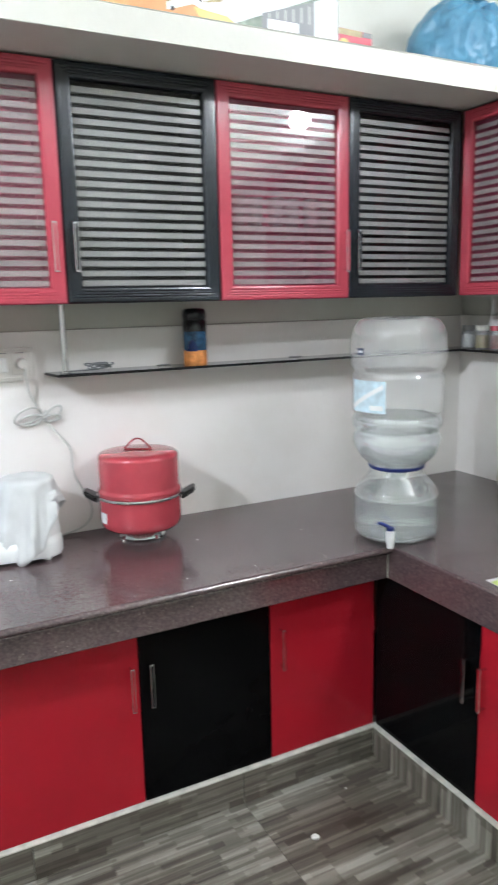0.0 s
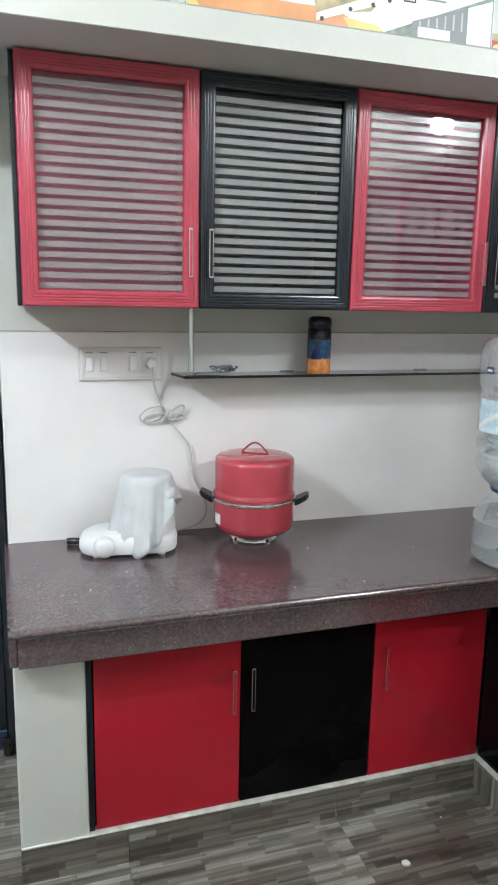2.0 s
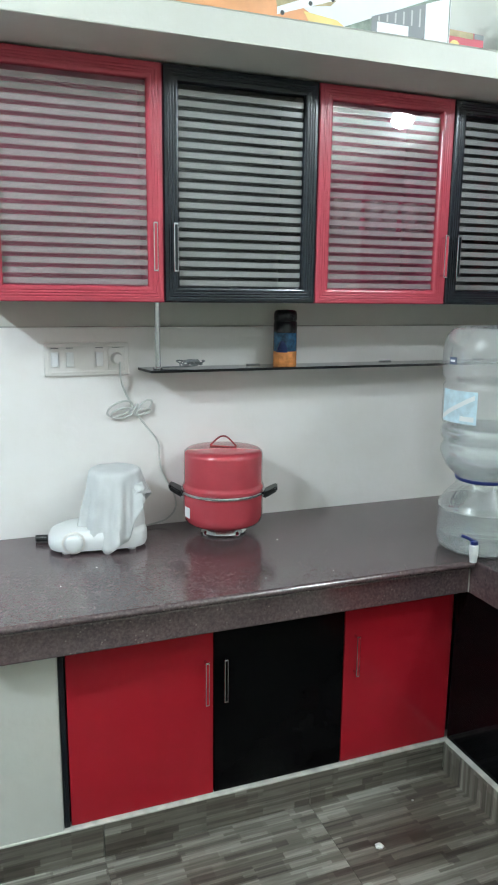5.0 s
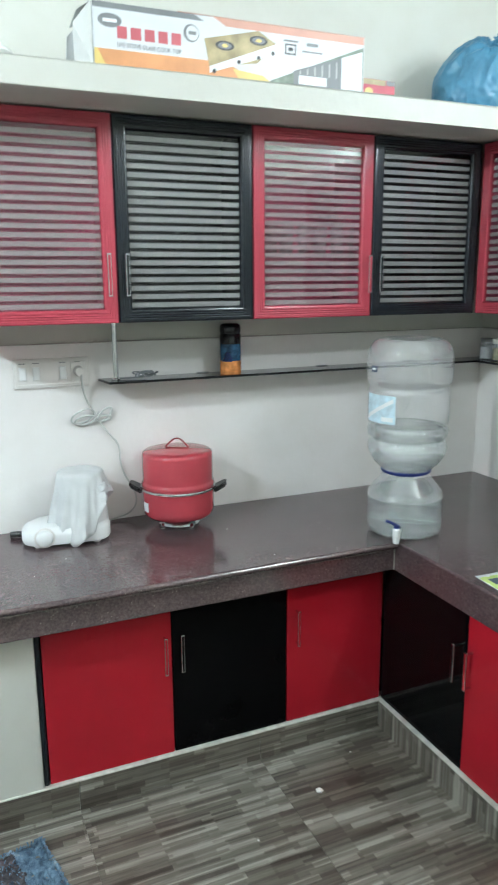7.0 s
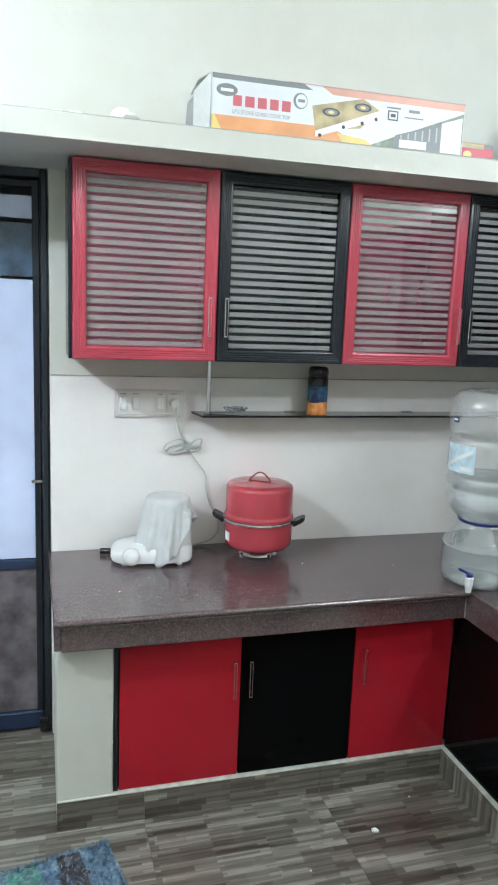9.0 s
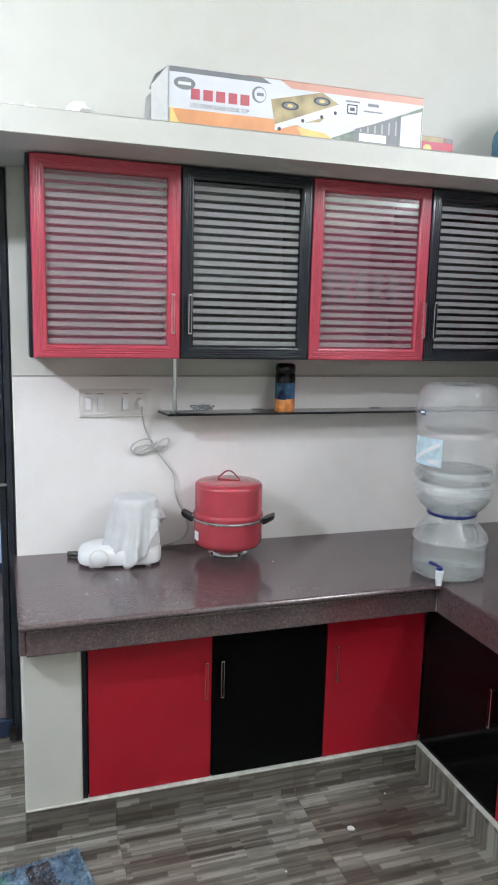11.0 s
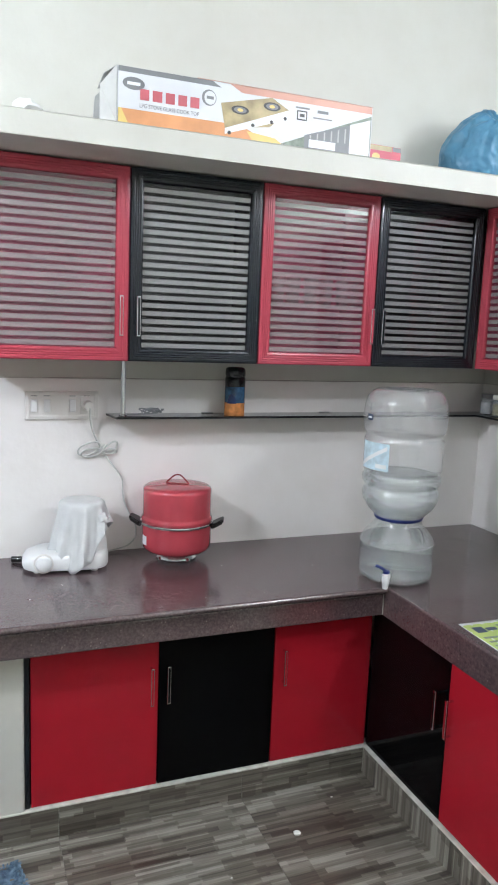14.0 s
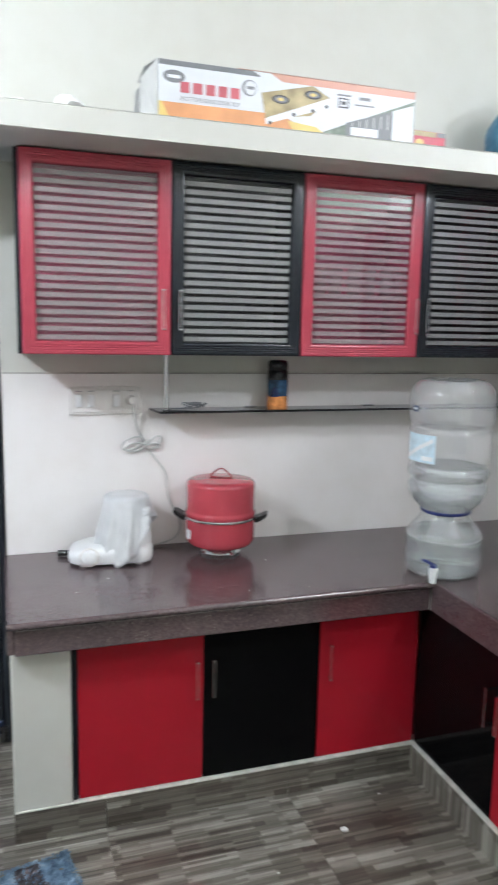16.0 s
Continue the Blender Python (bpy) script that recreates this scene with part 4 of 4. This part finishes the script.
wb = thing("water_bottle", pose(BX, BY, TOP + 0.2122), "large clear water bottle standing neck down on the dispenser jar", "water bottle")
prof = [(0.03, -0.03), (0.03, 0.0005), (0.0715, 0.001), (0.0765, 0.009), (0.09, 0.021), (0.111, 0.041), (0.1245, 0.065), (0.1305, 0.082), (0.131, 0.094), (0.1285, 0.102), (0.126, 0.107), (0.1225, 0.112), (0.1225, 0.119), (0.127, 0.124), (0.1315, 0.132),
        (0.1335, 0.143), (0.1335, 0.15), (0.1315, 0.156), (0.1275, 0.16), (0.1265, 0.166), (0.1295, 0.171), (0.1325, 0.178), (0.1335, 0.2), (0.1335, 0.27), (0.1345, 0.276), (0.1335, 0.282), (0.129, 0.288), (0.1275, 0.294), (0.1285, 0.299), (0.1345, 0.305), (0.1375, 0.31), (0.138, 0.318), (0.14, 0.34),
        (0.14, 0.376), (0.1375, 0.402), (0.13, 0.424), (0.117, 0.44), (0.098, 0.449), (0.083, 0.45), (0.06, 0.445), (0, 0.44)]
part("bottle_body", lathe(prof, 64), "bottle", wb, smooth=40)
part("neck_ring", lathe([(0.0735, 0.0005), (0.0785, 0.001), (0.083, 0.004), (0.0845, 0.009), (0.0835, 0.0125), (0.081, 0.0115), (0.0772, 0.006)], 56), "blue_plastic", wb, "blue plastic neck ring", smooth=50)
wl = [(0.028, -0.028), (0.028, 0.004)] + [(r - 0.004, z) for r, z in prof[4:18]] + [(0.1225, 0.1605), (0, 0.161)]
part("water", lathe([(0, -0.028)] + wl, 64), "water", wb, "clear water", smooth=40)


def patch(a0, a1, z0, z1, r, steps=14, slant=0.0):
    bm = bmesh.new()
    vs = []
    for k in range(steps + 1):
        a = radians(a0 + (a1 - a0) * k / steps)
        vs.append([bm.verts.new((rr * math.cos(a), rr * math.sin(a), z)) for rr, z in ((r, z0 + slant * k / steps), (r, z1 + slant * k / steps), (r + 0.0008, z1 + slant * k / steps), (r + 0.0008, z0 + slant * k / steps))])
    for p, q in zip(vs, vs[1:]):
        for k in range(4):
            bm.faces.new((p[k], p[(k + 1) % 4], q[(k + 1) % 4], q[k]))
    bm.faces.new(vs[0])
    bm.faces.new(vs[-1])
    return bm


lab = part("label", patch(162, 217, 0.182, 0.274, 0.1343), "label_blue", wb, "pale blue printed label", smooth=30)
part("label_print", patch(163, 214, 0.186, 0.2, 0.1353, 14, 0.066), "label_white", lab, "white diagonal band")
part("label_print", patch(196, 214, 0.19, 0.204, 0.1353, 6), "label_white", lab)
tag = part("maker_label", patch(176, 188, 0.346, 0.366, 0.1402), "print_navy", wb, "small dark label")
part("tag_line", patch(178, 186, 0.353, 0.359, 0.1412, 4), "label_white", tag)

# ---- leaflet and leaning board on the side counter ----
lf = thing("leaflet", pose(0.135, -0.555, TOP + 0.0005, 0, 0, -3), "yellow-green printed leaflet with white border lying on the counter", "paper")
bm = bmesh.new()
n = 10
top = [[bm.verts.new((-0.105 + 0.21 * i / n, -0.14 + 0.28 * jj / n, 0.001 + 0.0035 * (i / n) ** 2 + 0.006 * max(0, (jj / n - 0.75)) ** 1.5)) for jj in range(n + 1)] for i in range(n + 1)]
for i in range(n):
    for jj in range(n):
        bm.faces.new((top[i][jj], top[i + 1][jj], top[i + 1][jj + 1], top[i][jj + 1]))
sheet = part("sheet", bm, "label_white", lf, "white paper", smooth=60)
so = sheet.modifiers.new("thickness", "SOLIDIFY")
so.thickness, so.offset = 0.0006, -1


def on_sheet(x0, x1, y0, y1, lift, material, name, parent):
    b = bmesh.new()
    k = 6
    def zz(x, y):
        i, q = (x + 0.105) / 0.21, (y + 0.14) / 0.28
        return 0.001 + 0.0035 * i ** 2 + 0.006 * max(0, q - 0.75) ** 1.5 + lift
    vs = [[b.verts.new((x0 + (x1 - x0) * i / k, y0 + (y1 - y0) * q / k, zz(x0 + (x1 - x0) * i / k, y0 + (y1 - y0) * q / k))) for q in range(k + 1)] for i in range(k + 1)]
    for i in range(k):
        for q in range(k):
            b.faces.new((vs[i][q], vs[i + 1][q], vs[i + 1][q + 1], vs[i][q + 1]))
    return part(name, b, material, parent, smooth=60)


yel = on_sheet(-0.103, 0.103, -0.138, 0.127, 0.0006, "paper_yellow", "print_area", lf)
for x0, x1, y0, y1, mat in ((-0.085, -0.05, 0.07, 0.108, "print_navy"), (-0.045, -0.01, 0.078, 0.098, "print_navy"), (0.0, 0.05, 0.07, 0.11, "print_green"), (0.055, 0.095, 0.082, 0.1, "print_navy"),
                            (-0.09, 0.09, 0.03, 0.042, "print_green"), (-0.09, 0.05, 0.005, 0.015, "print_green"), (-0.09, 0.07, -0.02, -0.01, "print_green"), (-0.03, 0.09, -0.11, -0.05, "label_white")):
    on_sheet(x0, x1, y0, y1, 0.0011, mat, "print_bar", yel)

bd = part("leaning_board", prism(rounded(-0.17, 0.17, 0.0, 0.26, 0.045), -0.006, 0.006), "board", smooth=40)
bd.matrix_basis = pose(0.762, 0.09, TOP + 0.002, 0, 15, 0) @ Matrix(((0, 0, 1, 0), (1, 0, 0, 0), (0, 1, 0, 0), (0, 0, 0, 1)))
tagged(bd, "cream board with rounded corners leaning on the side wall", "board")

# ---- things on the loft ----
sx = thing("stove_box", pose(-0.891, 0.105, LOFT_T), "white and orange stove carton with torn flaps on the loft", "carton")
L, D, H = 0.88, 0.24, 0.164
sx.scale = (0.941, 1.0, 0.951)
part("carton", box(0, L, 0.0008, D, 0, H, 0.002, 1), "card_white", sx, "white glossy card")


def print_on(name, outline, material, lift=0.0006, parent=None, label=""):
    """A flat printed shape on the carton's front; outline in (x, z)."""
    b = bmesh.new()
    a = [b.verts.new((x, 0.0008, z)) for x, z in outline]
    c = [b.verts.new((x, 0.0008 - lift, z)) for x, z in outline]
    k = len(outline)
    for i in range(k):
        b.faces.new((a[i], a[(i + 1) % k], c[(i + 1) % k], c[i]))
    b.faces.new(c)
    return part(name, b, material, parent or sx, label)


def rect(x0, x1, z0, z1):
    return [(x0, z0), (x1, z0), (x1, z1), (x0, z1)]


def oval(cx, cz, rx, rz, k=20):
    return [(cx + rx * math.cos(2 * math.pi * i / k), cz + rz * math.sin(2 * math.pi * i / k)) for i in range(k)]


print_on("orange_band", [(0.003, 0.002), (0.5, 0.002), (0.4, 0.045), (0.003, 0.045)], "card_orange", label="orange printed band")
print_on("yellow_corner", [(0.003, 0.002), (0.035, 0.002), (0.012, 0.045), (0.003, 0.045)], "card_yellow", 0.0009)
print_on("yellow_tail", [(0.44, 0.002), (0.55, 0.002), (0.52, 0.02), (0.42, 0.03)], "card_yellow", 0.0009)
print_on("grey_band", [(0.003, 0.148), (0.33, 0.148), (0.3, H - 0.001), (0.003, H - 0.001)], "card_grey", label="grey printed band")
print_on("red_band", [(0.4, 0.142), (L - 0.003, 0.142), (L - 0.003, H - 0.001), (0.36, H - 0.001)], "card_pink", label="faded red printed band")
print_on("badge", oval(0.05, 0.118, 0.034, 0.018), "card_grey", 0.0009)
print_on("badge_bar", rect(0.03, 0.07, 0.113, 0.122), "label_white", 0.0012)
x = 0.07
for wdt in (0.039, 0.041, 0.04, 0.039, 0.04):
    print_on("brand_block", rect(x, x + wdt - 0.011, 0.075, 0.106), "card_red", 0.0009)
    x += wdt
font = bpy.data.curves.new("caption", "FONT")
font.body, font.size, font.extrude = "LPG STOVE GLASS COOK TOP", 0.0165, 0.0002
tmp_ob = bpy.data.objects.new("caption_source", font)
scene.collection.objects.link(tmp_ob)
bpy.context.view_layer.update()
cap_me = bpy.data.meshes.new_from_object(tmp_ob.evaluated_get(bpy.context.evaluated_depsgraph_get()))
bpy.data.objects.remove(tmp_ob)
cap_me.materials.clear()
cap_me.materials.append(M["card_grey"])
wid = max(v.co.x for v in cap_me.vertices)
for v in cap_me.vertices:
    v.co.x *= 0.19 / wid
cap = new("caption", cap_me)
cap.parent = sx
cap.matrix_basis = pose(0.068, 0.0001, 0.053, 90, 0, 0)
print_on("round_mark", oval(0.29, 0.112, 0.024, 0.024), "card_grey", 0.0009)
print_on("round_mark_inner", oval(0.293, 0.112, 0.019, 0.02), "card_white", 0.0012)
print_on("round_mark_bar", rect(0.282, 0.305, 0.108, 0.117), "card_grey", 0.0015)
print_on("stove_picture", [(0.345, 0.03), (0.5, 0.052), (0.565, 0.112), (0.505, 0.142), (0.33, 0.103)], "print_gold", 0.001, label="printed picture of a gas stove")
print_on("stove_front", [(0.345, 0.012), (0.56, 0.082), (0.565, 0.112), (0.345, 0.03)], "label_white", 0.0012)
for cx, cz in ((0.395, 0.09), (0.505, 0.115)):
    print_on("burner", oval(cx, cz, 0.03, 0.013), "print_black", 0.0013)
    print_on("burner_plate", oval(cx, cz, 0.022, 0.009), "card_grey", 0.0016)
    print_on("burner_cap", oval(cx, cz, 0.01, 0.005), "card_yellow", 0.0019)
for cx, cz in ((0.44, 0.05), (0.505, 0.068), (0.36, 0.018), (0.553, 0.085)):
    print_on("stove_knob", oval(cx, cz, 0.006, 0.006, 10), "print_black", 0.0016)
print_on("standard_mark", rect(0.595, 0.632, 0.088, 0.118), "print_black", 0.0009)
print_on("standard_mark_inner", rect(0.599, 0.628, 0.092, 0.114), "card_white", 0.0012)
print_on("standard_mark_bar", rect(0.605, 0.622, 0.098, 0.108), "print_black", 0.0015)
print_on("text_bar", rect(0.59, 0.64, 0.124, 0.129), "card_grey", 0.0009)
print_on("text_bar", rect(0.655, 0.725, 0.1, 0.104), "card_grey", 0.0009)
print_on("text_bar", rect(0.67, 0.71, 0.118, 0.127), "card_grey", 0.0009)
print_on("kitchen_photo", [(0.53, 0.003), (L - 0.004, 0.003), (L - 0.004, 0.135)], "print_green", 0.0007, label="printed kitchen photograph")
print_on("photo_grey", [(0.625, 0.003), (0.8, 0.003), (0.8, 0.098), (0.625, 0.044)], "card_grey", 0.001)
for k in range(6):
    print_on("photo_bar", rect(0.645 + 0.026 * k, 0.65 + 0.026 * k, 0.036, 0.047 + 0.007 * k), "card_inner", 0.0013)
print_on("photo_label", rect(0.642, 0.742, 0.008, 0.033), "label_white", 0.0016)
print_on("photo_white", [(0.795, 0.006), (L - 0.008, 0.006), (L - 0.008, 0.122), (0.795, 0.097)], "label_white", 0.0016)
fl = bmesh.new()
for tri in ([(0, 0.0, 0.0), (-0.046, 0.03, 0.0), (-0.04, 0.06, 0.12), (0, 0.0, H)], [(0, 0.01, H), (-0.034, 0.03, H - 0.02), (-0.032, 0.15, H - 0.03), (0, D - 0.02, H)], [(0, D, 0), (-0.042, D - 0.03, 0.0), (-0.03, D - 0.02, 0.13), (0, D, H)]):
    fl.faces.new([fl.verts.new(p) for p in tri])
flap = part("end_flap", fl, "card_inner", sx, "torn grey end flaps")
fs = flap.modifiers.new("thickness", "SOLIDIFY")
fs.thickness = 0.002
part("edge_tape", box(0.25, L, 0.0, D * 0.98, H + 0.0003, H + 0.0012), "card_pink", sx, "faded printed lid")

rb = thing("small_carton", pose(-0.022, 0.14, LOFT_T, 0, 0, 3), "small red and yellow carton beside the stove carton", "carton")
part("carton", box(-0.03, 0.1, 0.0, 0.06, 0, 0.056, 0.0015, 1), "lid_red", rb)
part("yellow_print", box(-0.028, 0.062, -0.0008, 0.0002, 0.039, 0.0545), "print_gold", rb)
part("dark_print", box(0.066, 0.098, -0.0008, 0.0002, 0.041, 0.0545), "card_grey", rb)
part("yellow_mark", prism(oval(0.0, 0.019, 0.016, 0.011, 14), 0.0, 0.0007), "card_yellow", rb).rotation_euler.x = radians(90)

# blue plastic bag, gathered to a tie near its top
bg = bmesh.new()
bmesh.ops.create_icosphere(bg, subdivisions=6, radius=1.0)
KNOT = Vector((-0.05, -0.5, 0.86)).normalized()
SIDE = KNOT.cross(Vector((1, 0, 0))).normalized()
OVER = SIDE.cross(KNOT)
for v in bg.verts:
    p = v.co.copy()
    near = max(0.0, p.dot(KNOT))
    a = math.atan2(p.dot(SIDE), p.dot(OVER))
    gather = 0.0
    for k, amp in ((5, 0.08), (9, 0.08), (16, 0.035)):
        gather += amp * abs(math.sin(k * 0.5 * a + k + 1.6 * noise.noise(p * 1.6 + Vector((k, 0, 0)))))
    big = 0.07 * noise.noise(p * 1.35 + Vector((2.7, 3.7, 1.9))) + 0.02 * (1 - 2 * abs(noise.noise(p * 3.1)))
    crinkle = 0.016 * (1 - 2.4 * abs(noise.noise(p * 7.5 + Vector((5, 1, 2)))))
    r = 0.95 + big + crinkle - gather * near ** 0.8 - 0.16 * max(0.0, near - 0.93) / 0.07
    v.co = Vector((p.x * r * 0.195, p.y * r * 0.165, max(0.0, (max(p.z, -0.6) * r + 0.56) * 0.195)))
kt = lathe([(0.0, 0.0), (0.012, 0.002), (0.009, 0.008), (0.014, 0.014), (0.018, 0.02), (0.008, 0.018)], 40, wobble=lambda a, z: 1 + 0.35 * math.sin(5 * a + 60 * z) + 0.2 * math.sin(11 * a))
bmesh.ops.transform(kt, verts=kt.verts[:], matrix=pose(-0.008, -0.066, 0.243, 62, -18, 0))
bag = thing("plastic_bag", pose(0.562, 0.3, LOFT_T + 0.001), "full, tied and crumpled blue plastic bag on the loft shelf", "bag")
part("bag_body", bg, "blue_bag", bag, smooth=50)
part("knot", kt, "blue_bag", bag, "knotted bag neck", smooth=50)

# crumpled paper bits on the loft
for x, y, s, sd in ((-1.135, 0.125, 0.042, 1), (-1.27, 0.13, 0.022, 2), (-1.32, 0.13, 0.017, 5)):
    pb = bmesh.new()
    bmesh.ops.create_icosphere(pb, subdivisions=2, radius=1.0)
    for v in pb.verts:
        k = 1 + 0.45 * noise.noise(v.co * 2.3 + Vector((sd, 2 * sd, 0)))
        v.co = Vector((v.co.x * k * s, v.co.y * k * s * 0.8, max(0, (v.co.z * k + 0.5)) * s * 0.5))
    sc = part("paper_scrap", pb, "paper_white")
    sc.location = (x, y, LOFT_T)
    tagged(sc, "crumpled scrap of white paper on the loft shelf", "paper", "paper scraps on the loft")

# ---- glazed door by the wall's end ----
dr = thing("door_1", pose(-1.345, 0.6, 0), "dark framed glazed door with frosted panes, shut, beside the wall", "door", kind="structure")
for b in ((-0.022, 0, -0.03, 0.04, 0, 2.058), (-0.855, -0.833, -0.03, 0.04, 0, 2.058), (-0.832, -0.023, -0.03, 0.04, 2.03, 2.058)):
    part("frame", box(*b, 0.003, 1), "door_dark", dr, "dark grey metal door frame")
lfp = part("leaf", ring_frame(0.806, 1.98, [(0, 0), (0, -0.03), (0.003, -0.033), (0.021, -0.033), (0.024, -0.03), (0.024, 0)]), "door_dark", dr, "dark grey door leaf frame")
lfp.location = (-0.831, 0.035, 0.045)
for nm, z0, z1, mt, lb in (("lower_panel", 0.03, 0.6, "door_brown", "mottled brown lower panel"), ("frosted_pane", 0.64, 1.65, "door_frost", "lavender frosted glass"), ("tinted_pane", 1.66, 1.84, "door_blue", "blue tinted glass"), ("top_pane", 1.855, 1.93, "door_frost", "pale frosted glass")):
    part(nm, box(0.02, 0.786, -0.02, -0.012, z0, z1, 0.001, 1), mt, lfp, lb)
part("bottom_rail", box(0.0, 0.806, -0.036, 0.0, -0.04, 0.028, 0.003, 1), "door_rail", lfp, "navy bottom rail")
part("middle_rail", box(0.024, 0.782, -0.03, 0.0, 0.602, 0.638, 0.002, 1), "door_rail", lfp)
part("latch", box(0.77, 0.815, -0.046, -0.034, 0.93, 0.942, 0.002, 1), "chrome", lfp, "steel latch bolt")
part("floor_bolt", box(-0.04, -0.012, -0.045, -0.031, 0.01, 0.07, 0.004, 2), "bakelite", dr, "small dark floor bolt")


# ---- lamps ----
def bulb_lamp(name, at, turn, glow_name, label, size=1.0):
    lp = thing(name, pose(*at, *turn) @ Matrix.Scale(size, 4), label, "lamp")
    part("holder", lathe([(0, -0.075), (0.03, -0.075), (0.03, -0.068), (0.018, -0.064), (0.018, -0.034), (0, -0.034)], 20), "white_plastic", lp, "white bulb holder", smooth=40)
    part("bulb", lathe([(0, -0.0335), (0.017, -0.0335), (0.03, -0.012), (0.036, 0.01), (0.031, 0.032), (0.018, 0.044), (0, 0.048)], 20), glow_name, lp, "lit white bulb", smooth=60)


bulb_lamp("wall_lamp", LAMP_L, (0, 90, 0), "bulb", "lit white bulb in a holder on the far side wall", 1.2)
bulb_lamp("wall_lamp", LAMP_R, (0, -90, 0), "bulb_b", "lit white bulb on the side wall above the loft", 1.25)
bulb_lamp("wall_lamp", LAMP_S, (0, -90, 0), "bulb_s", "lit white bulb high on the side wall near the ceiling", 1.25)

# ---- rag rug and floor crumbs ----
rug = thing("rag_rug", pose(-1.194, -0.085, 0, 0, 0, 12), "shaggy blue, grey and black rag rug on the floor", "rug")
bm = bmesh.new()
W, Lg, nx, ny = 0.62, 0.46, 90, 70
vs = [[bm.verts.new((-W * i / nx + 0.008 * math.sin(jj * 0.9), -Lg * jj / ny + 0.006 * math.sin(i * 0.7), 0.007 + 0.007 * noise.noise(Vector((i * 0.35, jj * 0.35, 1))) + 0.004 * math.sin(i * 1.1))) for jj in range(ny + 1)] for i in range(nx + 1)]
for i in range(nx):
    for jj in range(ny):
        f = bm.faces.new((vs[i][jj], vs[i + 1][jj], vs[i + 1][jj + 1], vs[i][jj + 1]))
weave = part("weave", bm, "rug", rug, "blue grey woven rags", smooth=60)
weave.data.materials.append(M["rug_dark"])
weave.data.materials.append(M["rug_green"])
for poly in weave.data.polygons:
    u = -poly.center.x + 0.02 * noise.noise(poly.center * 14)
    poly.material_index = 1 if 0.085 < u < 0.15 or 0.33 < u < 0.37 else 2 if 0.2 < u < 0.3 else 0
sk = weave.modifiers.new("thickness", "SOLIDIFY")
sk.thickness, sk.offset = 0.006, -1
rnd = random.Random(4)
tf = bmesh.new()
for _ in range(2200):
    px, py = -rnd.random() * W, -rnd.random() * Lg
    if rnd.random() < 0.3:
        px = rnd.choice((-0.002, px))
        py = -0.002 if px != -0.002 else py
    a, ln = rnd.random() * 6.28, 0.006 + 0.009 * rnd.random()
    dx, dy = math.cos(a) * ln, math.sin(a) * ln
    nxv, nyv = -dy * 0.18, dx * 0.18
    b0, b1 = tf.verts.new((px - nxv, py - nyv, 0.008)), tf.verts.new((px + nxv, py + nyv, 0.009))
    m0, m1 = tf.verts.new((px + dx * 0.6 + nxv, py + dy * 0.6 + nyv, 0.0165)), tf.verts.new((px + dx * 0.6 - nxv, py + dy * 0.6 - nyv, 0.016))
    e0 = tf.verts.new((px + dx, py + dy, 0.012))
    tf.faces.new((b0, b1, m0, m1))
    tf.faces.new((m1, m0, e0))
tagged(part("fringe", tf, "rug", rug, "loose rag ends"), kind="stuff")

for x, y, s, sd in ((-0.359, -0.218, 0.011, 3), (-0.17, -0.09, 0.0035, 7), (-0.62, -0.33, 0.003, 9)):
    cr = bmesh.new()
    bmesh.ops.create_icosphere(cr, subdivisions=2, radius=1.0)
    for v in cr.verts:
        k = 1 + 0.4 * noise.noise(v.co * 2 + Vector((sd, sd, 0)))
        v.co = Vector((v.co.x * k * s, v.co.y * k * s, max(0, v.co.z * k + 0.5) * s * 0.5))
    o = part("floor_crumb", cr, "stain")
    o.location = (x, y, 0.0005)
    tagged(o, "small white crumb lying on the floor tiles", "crumb", "crumbs on the floor")

# ---- floor and skirting tiles, each a piece of its own ----
floor = structure("floor", box(WEST_X - 0.12, EAST_X + 0.12, SOUTH_Y - 0.12, 2.0, -0.1, -0.0025), "grout", "floor of grey-brown wood-strip printed tiles")
TILE = 0.6


def tile_mesh(sx_, sy, sz, material):
    bm = box(0, sx_, 0, sy, 0, sz)
    bmesh.ops.bevel(bm, geom=[e for e in bm.edges if all(v.co.z > sz * 0.5 for v in e.verts)], offset=0.0005, segments=1, affect="EDGES")
    me = bpy.data.meshes.new("tile")
    bm.to_mesh(me)
    bm.free()
    me.materials.append(M[material])
    return me


tm = tile_mesh(TILE - 0.0009, TILE - 0.0009, 0.0025, "tile")
X_JOINT, Y_JOINT = -0.465, -0.556
x = X_JOINT - 5 * TILE
while x < EAST_X - 0.01:
    y = Y_JOINT - 5 * TILE
    while y < 1.9:
        shared("tile", tm, floor, (x, y, -0.0025))
        y += TILE
    x += TILE
kerb, kerb_side = bpy.data.objects["kerb"], bpy.data.objects["kerb_side"]
for x0, x1 in ((-1.336, X_JOINT - TILE), (X_JOINT - TILE, X_JOINT), (X_JOINT, 0.0)):
    part("tile", box(x0 + 0.0008, x1 - 0.0008, 0.0, 0.0112, 0, 0.0992, 0.0008, 1), "kerb_main", kerb)
for y0, y1 in ((-0.556, 0.0), (-1.156, -0.556), (-1.48, -1.156)):
    part("tile", box(0.0002, 0.0114, y0 + 0.0008, y1 - 0.0008, 0, 0.0992, 0.0008, 1), "kerb_side", kerb_side)
